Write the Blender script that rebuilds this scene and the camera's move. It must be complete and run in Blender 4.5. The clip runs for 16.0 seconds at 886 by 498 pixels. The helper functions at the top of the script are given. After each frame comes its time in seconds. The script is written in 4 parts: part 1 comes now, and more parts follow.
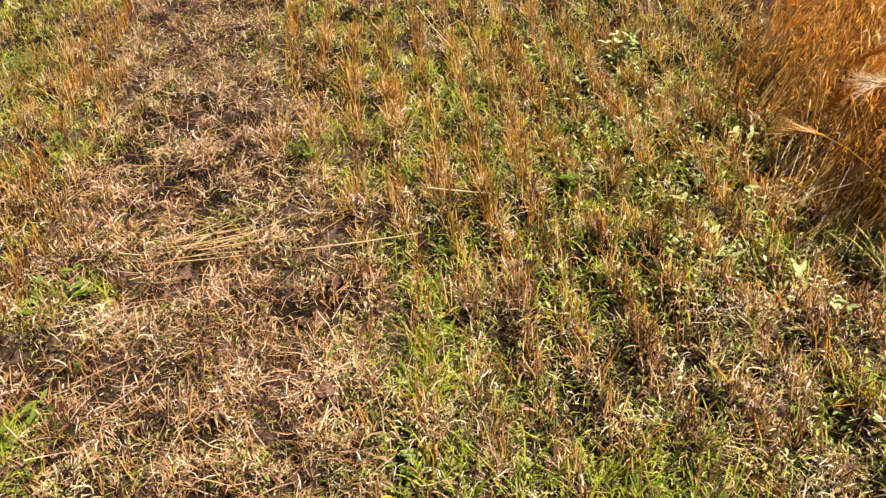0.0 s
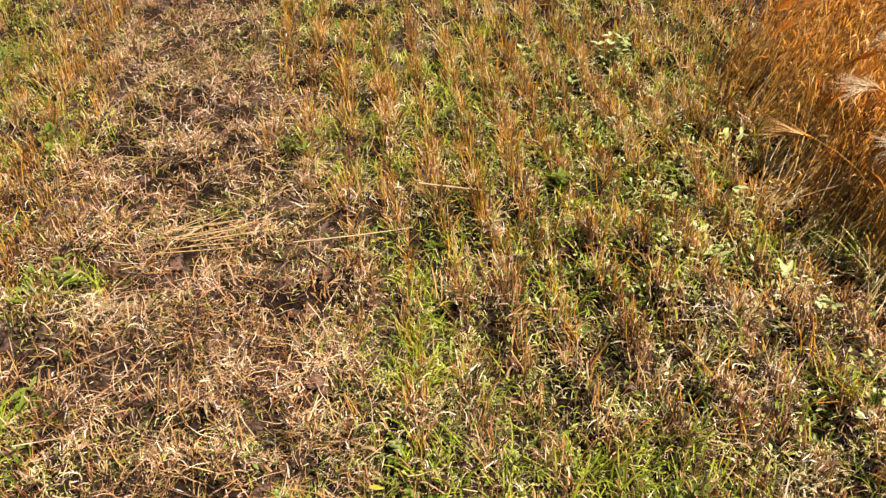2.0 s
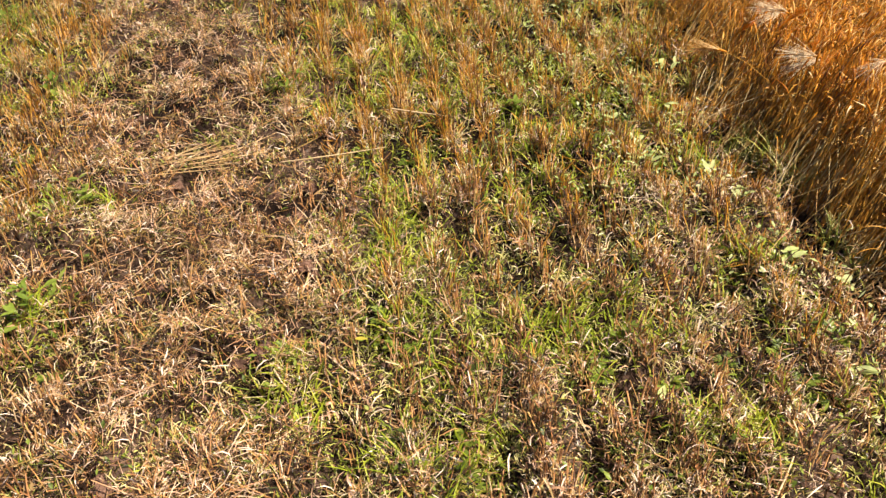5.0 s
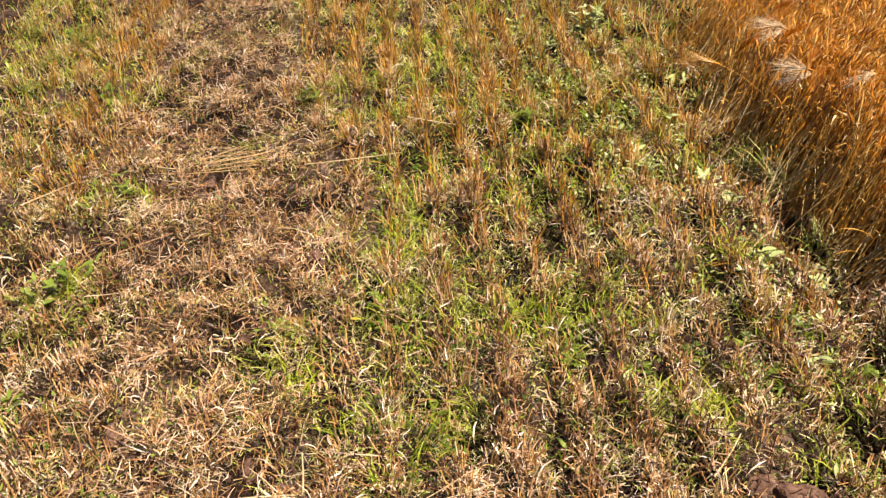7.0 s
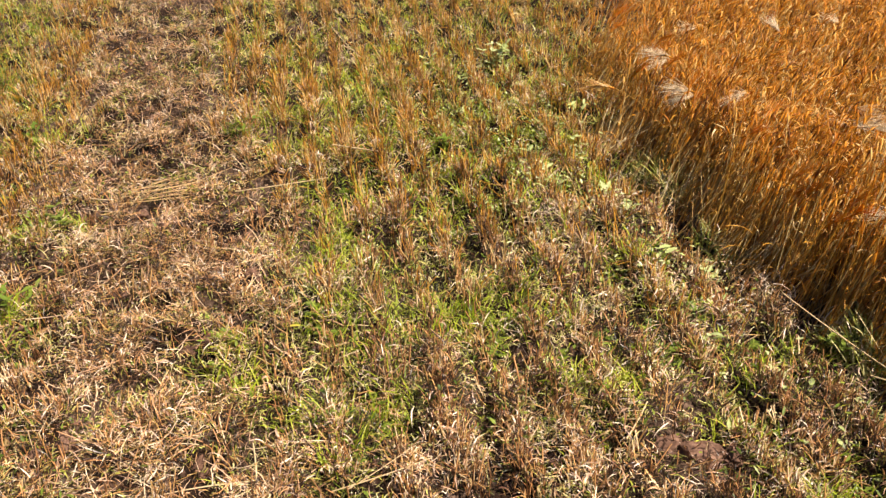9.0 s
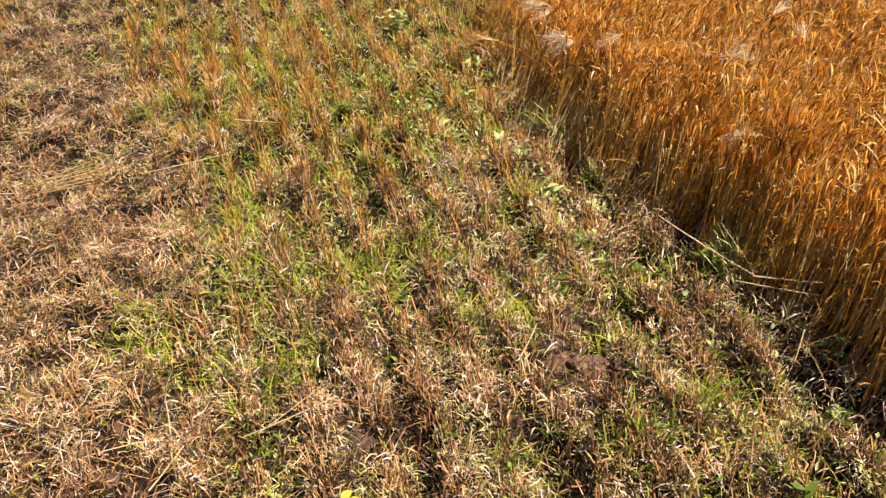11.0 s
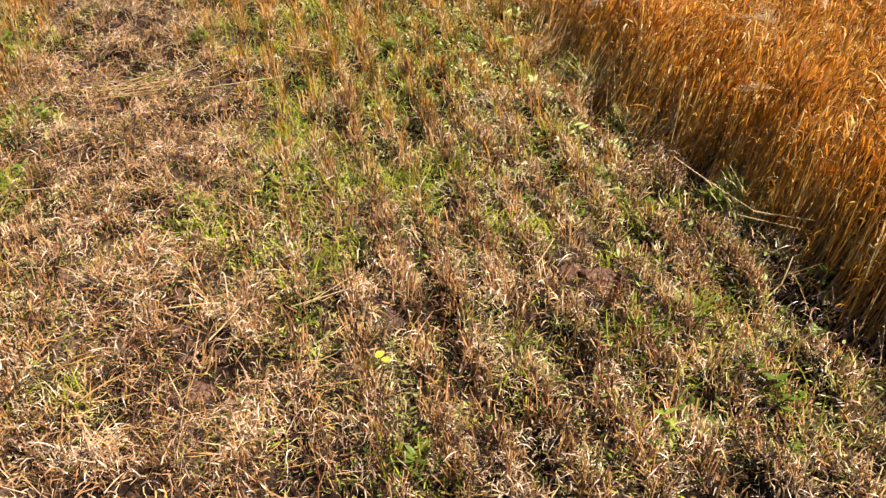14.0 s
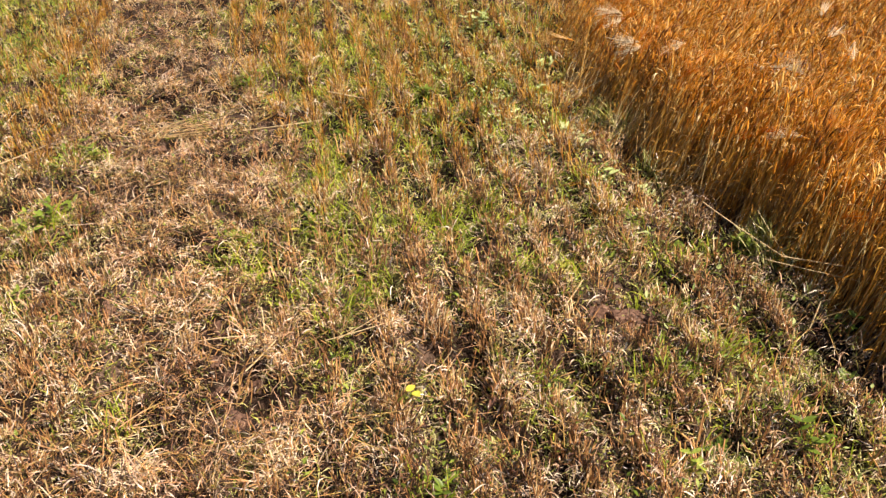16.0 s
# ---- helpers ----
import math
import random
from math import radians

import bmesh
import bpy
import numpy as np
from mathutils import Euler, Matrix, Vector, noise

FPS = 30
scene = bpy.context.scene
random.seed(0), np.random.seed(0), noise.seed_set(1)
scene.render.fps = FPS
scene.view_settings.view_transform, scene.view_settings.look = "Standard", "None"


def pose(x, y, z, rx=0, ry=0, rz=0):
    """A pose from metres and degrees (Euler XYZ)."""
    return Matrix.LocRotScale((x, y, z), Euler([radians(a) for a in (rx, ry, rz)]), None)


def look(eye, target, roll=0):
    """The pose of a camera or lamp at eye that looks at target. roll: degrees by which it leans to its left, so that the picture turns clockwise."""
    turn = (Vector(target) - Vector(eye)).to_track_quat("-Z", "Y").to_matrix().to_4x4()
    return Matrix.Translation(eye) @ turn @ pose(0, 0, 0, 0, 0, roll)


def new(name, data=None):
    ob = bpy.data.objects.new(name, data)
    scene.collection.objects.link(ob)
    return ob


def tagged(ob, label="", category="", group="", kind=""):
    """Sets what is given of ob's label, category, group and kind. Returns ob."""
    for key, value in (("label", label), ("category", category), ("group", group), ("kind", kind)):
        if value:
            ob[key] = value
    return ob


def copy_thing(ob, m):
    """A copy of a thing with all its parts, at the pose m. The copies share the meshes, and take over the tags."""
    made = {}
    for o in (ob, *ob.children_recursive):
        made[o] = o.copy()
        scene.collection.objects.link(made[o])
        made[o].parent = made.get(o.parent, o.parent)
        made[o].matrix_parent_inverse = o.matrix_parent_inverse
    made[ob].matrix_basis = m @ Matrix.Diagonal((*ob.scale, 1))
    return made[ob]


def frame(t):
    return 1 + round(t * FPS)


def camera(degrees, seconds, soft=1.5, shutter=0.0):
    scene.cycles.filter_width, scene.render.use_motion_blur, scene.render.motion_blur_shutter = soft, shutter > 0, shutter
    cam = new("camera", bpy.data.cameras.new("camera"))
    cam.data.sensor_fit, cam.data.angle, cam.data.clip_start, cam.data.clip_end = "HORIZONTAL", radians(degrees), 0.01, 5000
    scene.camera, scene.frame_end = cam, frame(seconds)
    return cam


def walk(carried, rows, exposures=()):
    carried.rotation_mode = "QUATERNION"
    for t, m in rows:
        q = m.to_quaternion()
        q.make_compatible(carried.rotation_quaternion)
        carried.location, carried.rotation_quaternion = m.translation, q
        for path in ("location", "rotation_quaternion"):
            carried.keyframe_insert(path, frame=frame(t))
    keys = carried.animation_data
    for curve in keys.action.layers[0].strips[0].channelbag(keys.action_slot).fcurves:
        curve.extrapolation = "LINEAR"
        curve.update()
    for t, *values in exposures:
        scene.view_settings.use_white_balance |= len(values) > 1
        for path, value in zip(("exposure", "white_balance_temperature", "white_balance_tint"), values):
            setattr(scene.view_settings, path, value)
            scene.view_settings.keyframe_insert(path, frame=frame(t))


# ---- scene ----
cam = camera(57.7, 16.0, soft=1.42)
PATH = [
    (0, (0.328, 0.527, 1.643), (0.048, 2.11, 0.453), -2.7),
    (0.5, (0.328, 0.523, 1.634), (0.063, 2.089, 0.417), -2.7),
    (1, (0.329, 0.519, 1.633), (0.073, 2.089, 0.421), -2.6),
    (1.5, (0.333, 0.51, 1.632), (0.082, 2.091, 0.432), -2.0),
    (2, (0.329, 0.5, 1.635), (0.073, 2.089, 0.448), -1.3),
    (2.5, (0.334, 0.477, 1.644), (0.045, 2.067, 0.467), -0.9),
    (3, (0.318, 0.441, 1.652), (0.052, 2.048, 0.492), -1.7),
    (3.5, (0.293, 0.317, 1.653), (0.117, 1.928, 0.481), -1.7),
    (4, (0.27, 0.183, 1.631), (0.107, 1.777, 0.436), -1.5),
    (4.2, (0.278, 0.152, 1.624), (0.126, 1.729, 0.404), -1.7),
    (6.3, (0.657, -0.13, 1.632), (0.298, 1.455, 0.467), -3.1),
    (6.5, (0.661, -0.141, 1.631), (0.287, 1.444, 0.47), -3.3),
    (7, (0.678, -0.164, 1.639), (0.312, 1.436, 0.496), -3.8),
    (7.5, (0.697, -0.182, 1.663), (0.356, 1.468, 0.585), -4.9),
    (8, (0.683, -0.21, 1.653), (0.378, 1.441, 0.566), -3.6),
    (8.5, (0.657, -0.287, 1.665), (0.385, 1.365, 0.572), -3.1),
    (9, (0.677, -0.422, 1.659), (0.51, 1.268, 0.602), -2.2),
    (9.5, (0.702, -0.506, 1.655), (0.601, 1.194, 0.606), -2.7),
    (9.7, (0.713, -0.526, 1.649), (0.631, 1.164, 0.582), -2.9),
    (11.8, (0.938, -0.611, 1.639), (0.857, 1.034, 0.504), -7.6),
    (12, (0.946, -0.625, 1.63), (0.829, 1.009, 0.482), -8.7),
    (12.5, (0.915, -0.664, 1.636), (0.797, 0.959, 0.472), -6.8),
    (13, (0.844, -0.769, 1.649), (0.744, 0.86, 0.493), -4.1),
    (13.5, (0.817, -0.881, 1.646), (0.744, 0.756, 0.5), -1.4),
    (14, (0.804, -0.943, 1.64), (0.722, 0.683, 0.478), -1.4),
    (14.5, (0.798, -0.955, 1.657), (0.694, 0.712, 0.557), -0.8),
    (15, (0.799, -0.965, 1.662), (0.681, 0.722, 0.593), -0.2),
    (15.5, (0.797, -0.986, 1.666), (0.63, 0.703, 0.607), -1.1),
    (16, (0.805, -1.013, 1.66), (0.646, 0.672, 0.594), -1.8),
]
walk(cam, [(t, look(eye, target, roll)) for t, eye, target, roll in PATH],
     exposures=((0.0, 0.93, 7700, 15), (16.0, 0.93, 7700, 15)))

# ---- daylight ----
world = bpy.data.worlds.new("daylight")
scene.world = world
world.use_nodes = True
wn = world.node_tree
sky = wn.nodes.new("ShaderNodeTexSky")
sky.sky_type = "NISHITA"
sky.sun_disc = False
sky.altitude = 2500
sky.dust_density = 0.4
SUN_EL, SUN_AZ = radians(57), radians(-24)      # azimuth from +x towards +y
sky.sun_elevation = SUN_EL
sky.sun_rotation = radians(90) - SUN_AZ
bg = wn.nodes["Background"]
bg.inputs["Strength"].default_value = 0.05
wn.links.new(sky.outputs["Color"], bg.inputs["Color"])
sun = new("sun", bpy.data.lights.new("sun", "SUN"))
sun.data.energy = 5.0
sun.data.angle = radians(0.6)
sun.data.color = (1.0, 0.95, 0.86)
SUN_DIR = Vector((math.cos(SUN_AZ) * math.cos(SUN_EL), math.sin(SUN_AZ) * math.cos(SUN_EL), math.sin(SUN_EL)))
sun.matrix_world = look(SUN_DIR * 30, (0, 0, 0))

rng = np.random.default_rng(7)


# ---- materials ----
def leafy(name, stops, trans=0.35, rough=0.5, spec=0.3, grain=60.0, random_by="island", patchy=1.2):
    """Thin plant matter: colours picked piece by piece, mottled, letting light through."""
    m = bpy.data.materials.new(name)
    m.use_nodes = True
    nt = m.node_tree
    nt.nodes.clear()
    out = nt.nodes.new("ShaderNodeOutputMaterial")
    if random_by == "island":
        pick = nt.nodes.new("ShaderNodeNewGeometry").outputs["Random Per Island"]
    else:
        pick = nt.nodes.new("ShaderNodeObjectInfo").outputs["Random"]
    ramp = nt.nodes.new("ShaderNodeValToRGB")
    el = ramp.color_ramp.elements
    while len(el) < len(stops):
        el.new(0.5)
    for e, (p, c) in zip(el, stops):
        e.position, e.color = p, (*c, 1)
    pos = nt.nodes.new("ShaderNodeNewGeometry").outputs["Position"]
    patch = nt.nodes.new("ShaderNodeTexNoise")
    patch.inputs["Scale"].default_value = 6.5
    patch.inputs["Detail"].default_value = 1.5
    nt.links.new(pos, patch.inputs["Vector"])
    shift = nt.nodes.new("ShaderNodeMath")
    shift.operation = "MULTIPLY_ADD"
    nt.links.new(patch.outputs["Fac"], shift.inputs[0])
    shift.inputs[1].default_value = patchy
    shift.inputs[2].default_value = -0.5 * patchy
    total = nt.nodes.new("ShaderNodeMath")
    nt.links.new(pick, total.inputs[0])
    nt.links.new(shift.outputs[0], total.inputs[1])
    nt.links.new(total.outputs[0], ramp.inputs[0])
    n1 = nt.nodes.new("ShaderNodeTexNoise")
    n1.inputs["Scale"].default_value = grain
    n1.inputs["Detail"].default_value = 3
    nt.links.new(pos, n1.inputs["Vector"])
    n2 = nt.nodes.new("ShaderNodeTexNoise")
    n2.inputs["Scale"].default_value = 5.0
    nt.links.new(pos, n2.inputs["Vector"])
    mul = nt.nodes.new("ShaderNodeMath")
    mul.operation = "MULTIPLY_ADD"
    nt.links.new(n1.outputs["Fac"], mul.inputs[0])
    mul.inputs[1].default_value = 0.9
    mul.inputs[2].default_value = 0.15
    mul2 = nt.nodes.new("ShaderNodeMath")
    mul2.operation = "MULTIPLY_ADD"
    nt.links.new(n2.outputs["Fac"], mul2.inputs[0])
    mul2.inputs[1].default_value = 0.8
    nt.links.new(mul.outputs[0], mul2.inputs[2])
    hsv = nt.nodes.new("ShaderNodeHueSaturation")
    nt.links.new(mul2.outputs[0], hsv.inputs["Value"])
    nt.links.new(ramp.outputs["Color"], hsv.inputs["Color"])
    pb = nt.nodes.new("ShaderNodeBsdfPrincipled")
    pb.inputs["Roughness"].default_value = rough
    pb.inputs["Specular IOR Level"].default_value = spec
    nt.links.new(hsv.outputs["Color"], pb.inputs["Base Color"])
    tr = nt.nodes.new("ShaderNodeBsdfTranslucent")
    nt.links.new(hsv.outputs["Color"], tr.inputs["Color"])
    mix = nt.nodes.new("ShaderNodeMixShader")
    mix.inputs[0].default_value = trans
    nt.links.new(pb.outputs[0], mix.inputs[1])
    nt.links.new(tr.outputs[0], mix.inputs[2])
    nt.links.new(mix.outputs[0], out.inputs["Surface"])
    return m


def earthy(name, dark, mid, pale, bump=0.6):
    """Dry crumbly soil: clods, crumbs and pale dust."""
    m = bpy.data.materials.new(name)
    m.use_nodes = True
    nt = m.node_tree
    pb = nt.nodes["Principled BSDF"]
    pb.inputs["Roughness"].default_value = 0.95
    pb.inputs["Specular IOR Level"].default_value = 0.1
    pos = nt.nodes.new("ShaderNodeNewGeometry").outputs["Position"]
    facs = []
    for sc, det in ((3.0, 4), (45.0, 6), (260.0, 3)):
        n = nt.nodes.new("ShaderNodeTexNoise")
        n.inputs["Scale"].default_value = sc
        n.inputs["Detail"].default_value = det
        nt.links.new(pos, n.inputs["Vector"])
        facs.append(n.outputs["Fac"])
    mixf = nt.nodes.new("ShaderNodeMath")
    mixf.operation = "MULTIPLY_ADD"
    nt.links.new(facs[0], mixf.inputs[0])
    mixf.inputs[1].default_value = 0.6
    half = nt.nodes.new("ShaderNodeMath")
    half.operation = "MULTIPLY"
    nt.links.new(facs[1], half.inputs[0])
    half.inputs[1].default_value = 0.5
    nt.links.new(half.outputs[0], mixf.inputs[2])
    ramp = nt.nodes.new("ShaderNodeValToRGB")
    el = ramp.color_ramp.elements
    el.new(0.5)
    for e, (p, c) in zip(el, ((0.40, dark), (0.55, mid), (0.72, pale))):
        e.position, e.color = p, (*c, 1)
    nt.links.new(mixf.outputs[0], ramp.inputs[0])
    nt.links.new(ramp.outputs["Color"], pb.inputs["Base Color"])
    b1 = nt.nodes.new("ShaderNodeBump")
    b1.inputs["Strength"].default_value = bump
    b1.inputs["Distance"].default_value = 0.012
    nt.links.new(facs[1], b1.inputs["Height"])
    b2 = nt.nodes.new("ShaderNodeBump")
    b2.inputs["Strength"].default_value = bump * 0.7
    b2.inputs["Distance"].default_value = 0.003
    nt.links.new(facs[2], b2.inputs["Height"])
    nt.links.new(b1.outputs[0], b2.inputs["Normal"])
    nt.links.new(b2.outputs[0], pb.inputs["Normal"])
    return m


# ground soil toned near black: shade between the stubble is in its colour
M_SHADE_SOIL = earthy("shade_dark_soil", (0.008, 0.005, 0.004), (0.024, 0.014, 0.010), (0.16, 0.105, 0.08), 1.0)
M_CLOD = earthy("clod_soil", (0.06, 0.034, 0.026), (0.15, 0.085, 0.062), (0.27, 0.165, 0.125), 0.9)
M_STUBBLE = leafy("stubble_straw", ((0.20, (0.04, 0.018, 0.010)), (0.38, (0.26, 0.11, 0.045)), (0.58, (0.58, 0.29, 0.13)),
                                    (0.85, (0.70, 0.42, 0.16)), (0.93, (0.90, 0.70, 0.45))), 0.10, 0.34, 0.5)
M_TALL = leafy("tall_stubble_straw", ((0.16, (0.16, 0.065, 0.015)), (0.4, (0.62, 0.28, 0.042)), (0.8, (0.78, 0.43, 0.075)),
                                      (0.92, (0.88, 0.66, 0.32))), 0.3, 0.36, 0.5)
M_LITTER = leafy("straw_litter", ((0.24, (0.03, 0.014, 0.009)), (0.40, (0.22, 0.10, 0.05)), (0.52, (0.42, 0.29, 0.09)), (0.68, (0.60, 0.32, 0.16)),
                                  (0.82, (0.52, 0.35, 0.26)), (0.97, (0.84, 0.66, 0.46))), 0.06, 0.32, 0.5)
M_CHAFF = leafy("chaff_scraps", ((0.30, (0.018, 0.009, 0.007)), (0.48, (0.10, 0.046, 0.030)), (0.62, (0.20, 0.14, 0.05)), (0.78, (0.50, 0.26, 0.14)),
                                 (0.94, (0.88, 0.72, 0.56))), 0.06, 0.40, 0.5)
# mostly near-black brown that carries shade as colour
M_SHADED = leafy("shade_brown", ((0.30, (0.012, 0.007, 0.005)), (0.60, (0.055, 0.028, 0.018)), (0.85, (0.16, 0.085, 0.05)),
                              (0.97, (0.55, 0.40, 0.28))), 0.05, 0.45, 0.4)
M_TROD = leafy("trodden_straw", ((0.26, (0.035, 0.016, 0.010)), (0.40, (0.26, 0.11, 0.045)), (0.52, (0.46, 0.31, 0.09)), (0.67, (0.68, 0.32, 0.13)),
                                 (0.82, (0.54, 0.34, 0.24)), (0.97, (0.84, 0.64, 0.44))), 0.12, 0.34, 0.5)
M_DRYLEAF = leafy("dry_leaf", ((0.26, (0.028, 0.014, 0.011)), (0.44, (0.20, 0.095, 0.065)), (0.56, (0.34, 0.24, 0.11)), (0.70, (0.56, 0.33, 0.20)),
                               (0.83, (0.52, 0.37, 0.30)), (0.97, (0.86, 0.73, 0.60))), 0.10, 0.32, 0.6)
M_SCRAP = leafy("leaf_scrap", ((0.24, (0.03, 0.015, 0.010)), (0.40, (0.24, 0.11, 0.05)), (0.52, (0.44, 0.32, 0.09)), (0.66, (0.60, 0.32, 0.15)),
                               (0.82, (0.52, 0.36, 0.27)), (0.97, (0.86, 0.73, 0.59))), 0.12, 0.32, 0.6)
M_GRASS = leafy("field_grass", ((0.18, (0.030, 0.040, 0.010)), (0.36, (0.22, 0.27, 0.032)), (0.64, (0.54, 0.56, 0.085)),
                                (0.90, (0.84, 0.77, 0.38))), 0.32, 0.38, 0.5)
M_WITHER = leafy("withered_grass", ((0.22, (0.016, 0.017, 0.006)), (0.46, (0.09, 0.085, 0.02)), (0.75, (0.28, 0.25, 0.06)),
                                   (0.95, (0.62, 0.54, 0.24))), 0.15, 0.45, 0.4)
M_OLIVE = leafy("olive_grass", ((0.12, (0.035, 0.045, 0.010)), (0.36, (0.19, 0.23, 0.04)), (0.66, (0.46, 0.48, 0.11)),
                                (0.94, (0.74, 0.68, 0.36))), 0.3, 0.36, 0.5)
M_GREEN = leafy("fresh_grass", ((0.0, (0.17, 0.25, 0.018)), (0.5, (0.37, 0.48, 0.04)), (1.0, (0.60, 0.63, 0.09))), 0.5, 0.4, 0.4)
M_WEED = leafy("weed_leaf", ((0.0, (0.06, 0.10, 0.018)), (0.5, (0.16, 0.24, 0.035)), (1.0, (0.36, 0.43, 0.085))), 0.4, 0.4, 0.4)
M_PALE = leafy("pale_weed_leaf", ((0.0, (0.24, 0.34, 0.10)), (0.5, (0.42, 0.50, 0.20)), (1.0, (0.64, 0.68, 0.40))), 0.3, 0.45, 0.4)
M_YELLOW = leafy("yellow_leaf", ((0.0, (0.60, 0.52, 0.06)), (1.0, (0.72, 0.64, 0.12))), 0.35, 0.45, 0.4)
M_CROP = leafy("ripe_stem", ((0.0, (0.10, 0.045, 0.012)), (0.4, (0.46, 0.205, 0.032)), (0.8, (0.66, 0.35, 0.055)),
                             (1.0, (0.76, 0.60, 0.30))), 0.15, 0.38, 0.5)
M_EAR = leafy("ripe_ear", ((0.0, (0.12, 0.035, 0.006)), (0.4, (0.52, 0.18, 0.016)), (0.8, (0.82, 0.36, 0.034)),
                           (1.0, (0.86, 0.60, 0.22))), 0.3, 0.45, 0.4, 200)
M_AWN = leafy("awn", ((0.0, (0.64, 0.22, 0.012)), (0.6, (0.78, 0.315, 0.024)), (0.85, (0.84, 0.48, 0.08)), (1.0, (0.90, 0.74, 0.46))), 0.6, 0.4, 0.5)
M_CROPLEAF = leafy("crop_leaf", ((0.0, (0.26, 0.10, 0.015)), (0.4, (0.54, 0.23, 0.025)), (0.85, (0.66, 0.34, 0.05)),
                                 (1.0, (0.78, 0.58, 0.26))), 0.25, 0.45, 0.4)
M_FLAG = leafy("flag_leaf", ((0.0, (0.42, 0.17, 0.025)), (0.5, (0.70, 0.40, 0.10)), (1.0, (0.90, 0.72, 0.44))), 0.3, 0.45, 0.4)
M_LODGED = leafy("bleached_stem", ((0.0, (0.34, 0.19, 0.06)), (0.5, (0.60, 0.40, 0.15)), (1.0, (0.80, 0.66, 0.40))), 0.1, 0.45, 0.4)
M_PALEAWN = leafy("pale_awn", ((0.0, (0.80, 0.62, 0.42)), (1.0, (0.90, 0.80, 0.62))), 0.3, 0.35, 0.5)
M_SHEAF = leafy("sheaf_straw", ((0.0, (0.56, 0.33, 0.14)), (0.5, (0.70, 0.46, 0.22)), (1.0, (0.82, 0.62, 0.36))), 0.1, 0.4, 0.5)
M_STICK = leafy("bleached_stalk", ((0.0, (0.56, 0.40, 0.23)), (1.0, (0.74, 0.57, 0.35))), 0.1, 0.5, 0.4)


# ---- shape helpers ----
def lattice(x, y, scale, seed):
    """Smooth noise between -1 and 1 on the plane."""
    g = np.random.default_rng(seed).uniform(-1, 1, (64, 64))
    u, v = np.asarray(x) / scale, np.asarray(y) / scale
    i, j = np.floor(u).astype(int), np.floor(v).astype(int)
    fu, fv = u - i, v - j
    fu, fv = fu * fu * (3 - 2 * fu), fv * fv * (3 - 2 * fv)
    a, b = g[i % 64, j % 64], g[(i + 1) % 64, j % 64]
    c, d = g[i % 64, (j + 1) % 64], g[(i + 1) % 64, (j + 1) % 64]
    return (a * (1 - fu) + b * fu) * (1 - fv) + (c * (1 - fu) + d * fu) * fv


ROW_SLOPE, ROW_GAP, ROW_AT = -0.25, 0.165, 0.66


def row_phase(x, y):
    """Distance across to the nearest drill row, in metres."""
    u = x - ROW_SLOPE * y - ROW_AT + 0.024 * lattice(x, y, 0.33, 5)
    return (u / ROW_GAP - np.round(u / ROW_GAP)) * ROW_GAP


EDGE_Y = (-1.0, 0.4, 0.92, 1.4, 1.88, 2.4, 3.0, 3.7, 4.5, 6.0, 9.0)
EDGE_X = (2.4, 1.98, 1.87, 1.73, 1.55, 1.27, 1.08, 1.00, 0.93, 0.84, 0.6)


def crop_edge(y):
    return np.interp(y, EDGE_Y, EDGE_X)


def trampled(x, y):
    """1 along the trodden swath, falling to 0 beside it."""
    mid = np.interp(y, (0.2, 0.6, 1.5, 2.5, 3.2, 4.2, 6.0), (-0.05, -0.1, -0.42, -0.75, -1.2, -1.5, -2.1))
    half = np.interp(y, (0.4, 1.5, 2.6, 4.0), (0.40, 0.46, 0.50, 0.34))
    d = np.abs(x - mid + 0.16 * lattice(x, y, 0.4, 9) + 0.12 * lattice(x, y, 0.15, 10)) / half
    return np.clip(1.45 - d * 0.95, 0, 1)


def bumps(x, y, spots, r):
    out = np.zeros_like(np.asarray(x, float))
    for sx, sy in spots:
        out += np.exp(-((x - sx) ** 2 + (y - sy) ** 2) / (2 * r * r))
    return out


GREEN_SPOTS = ((-0.04, 2.42), (-0.02, 2.25), (-0.01, 2.1), (0.06, 1.73), (-0.63, 3.19), (-1.73, 3.14), (-1.06, 1.74), (0.37, 3.07),
               (-0.06, 3.42), (-0.48, 4.17), (-0.19, 3.82), (0.43, 1.76), (0.75, 1.84), (1.26, 1.86), (0.25, 1.10), (-0.17, 1.41),
               (0.31, 1.30), (1.04, 1.51), (0.87, 1.43), (1.37, 1.27), (1.52, 1.03), (1.34, 0.89), (0.63, 0.41),
               (-0.38, 0.59), (-2.26, 3.83), (-2.55, 4.88), (-0.0, 4.55), (0.6, 3.42), (-1.67, 3.08), (-1.17, 2.32), (-1.06, 1.64),
               (0.09, 1.30), (0.48, 1.82), (0.73, 1.76), (0.29, 1.25), (-0.26, 1.54), (0.96, 1.30), (1.15, 2.1), (-1.25, 2.2))
GREEN_ROW = ((-0.07, 2.5), (-0.05, 2.4), (-0.03, 2.3), (-0.01, 2.2), (0.01, 2.1), (0.02, 2.0), (0.05, 1.75))
BARE_SPOTS = ((-1.13, 2.02), (-1.50, 3.23), (-0.70, 2.38), (-0.69, 1.95), (0.01, 0.75), (-1.58, 4.30), (-0.92, 2.53), (-0.40, 2.06),
              (0.03, 0.61), (1.21, 1.19), (-0.46, 2.41), (-0.15, 1.0), (-0.55, 1.05), (-1.4, 3.7), (-1.2, 3.0), (-0.44, 2.38), (-0.33, 1.62))


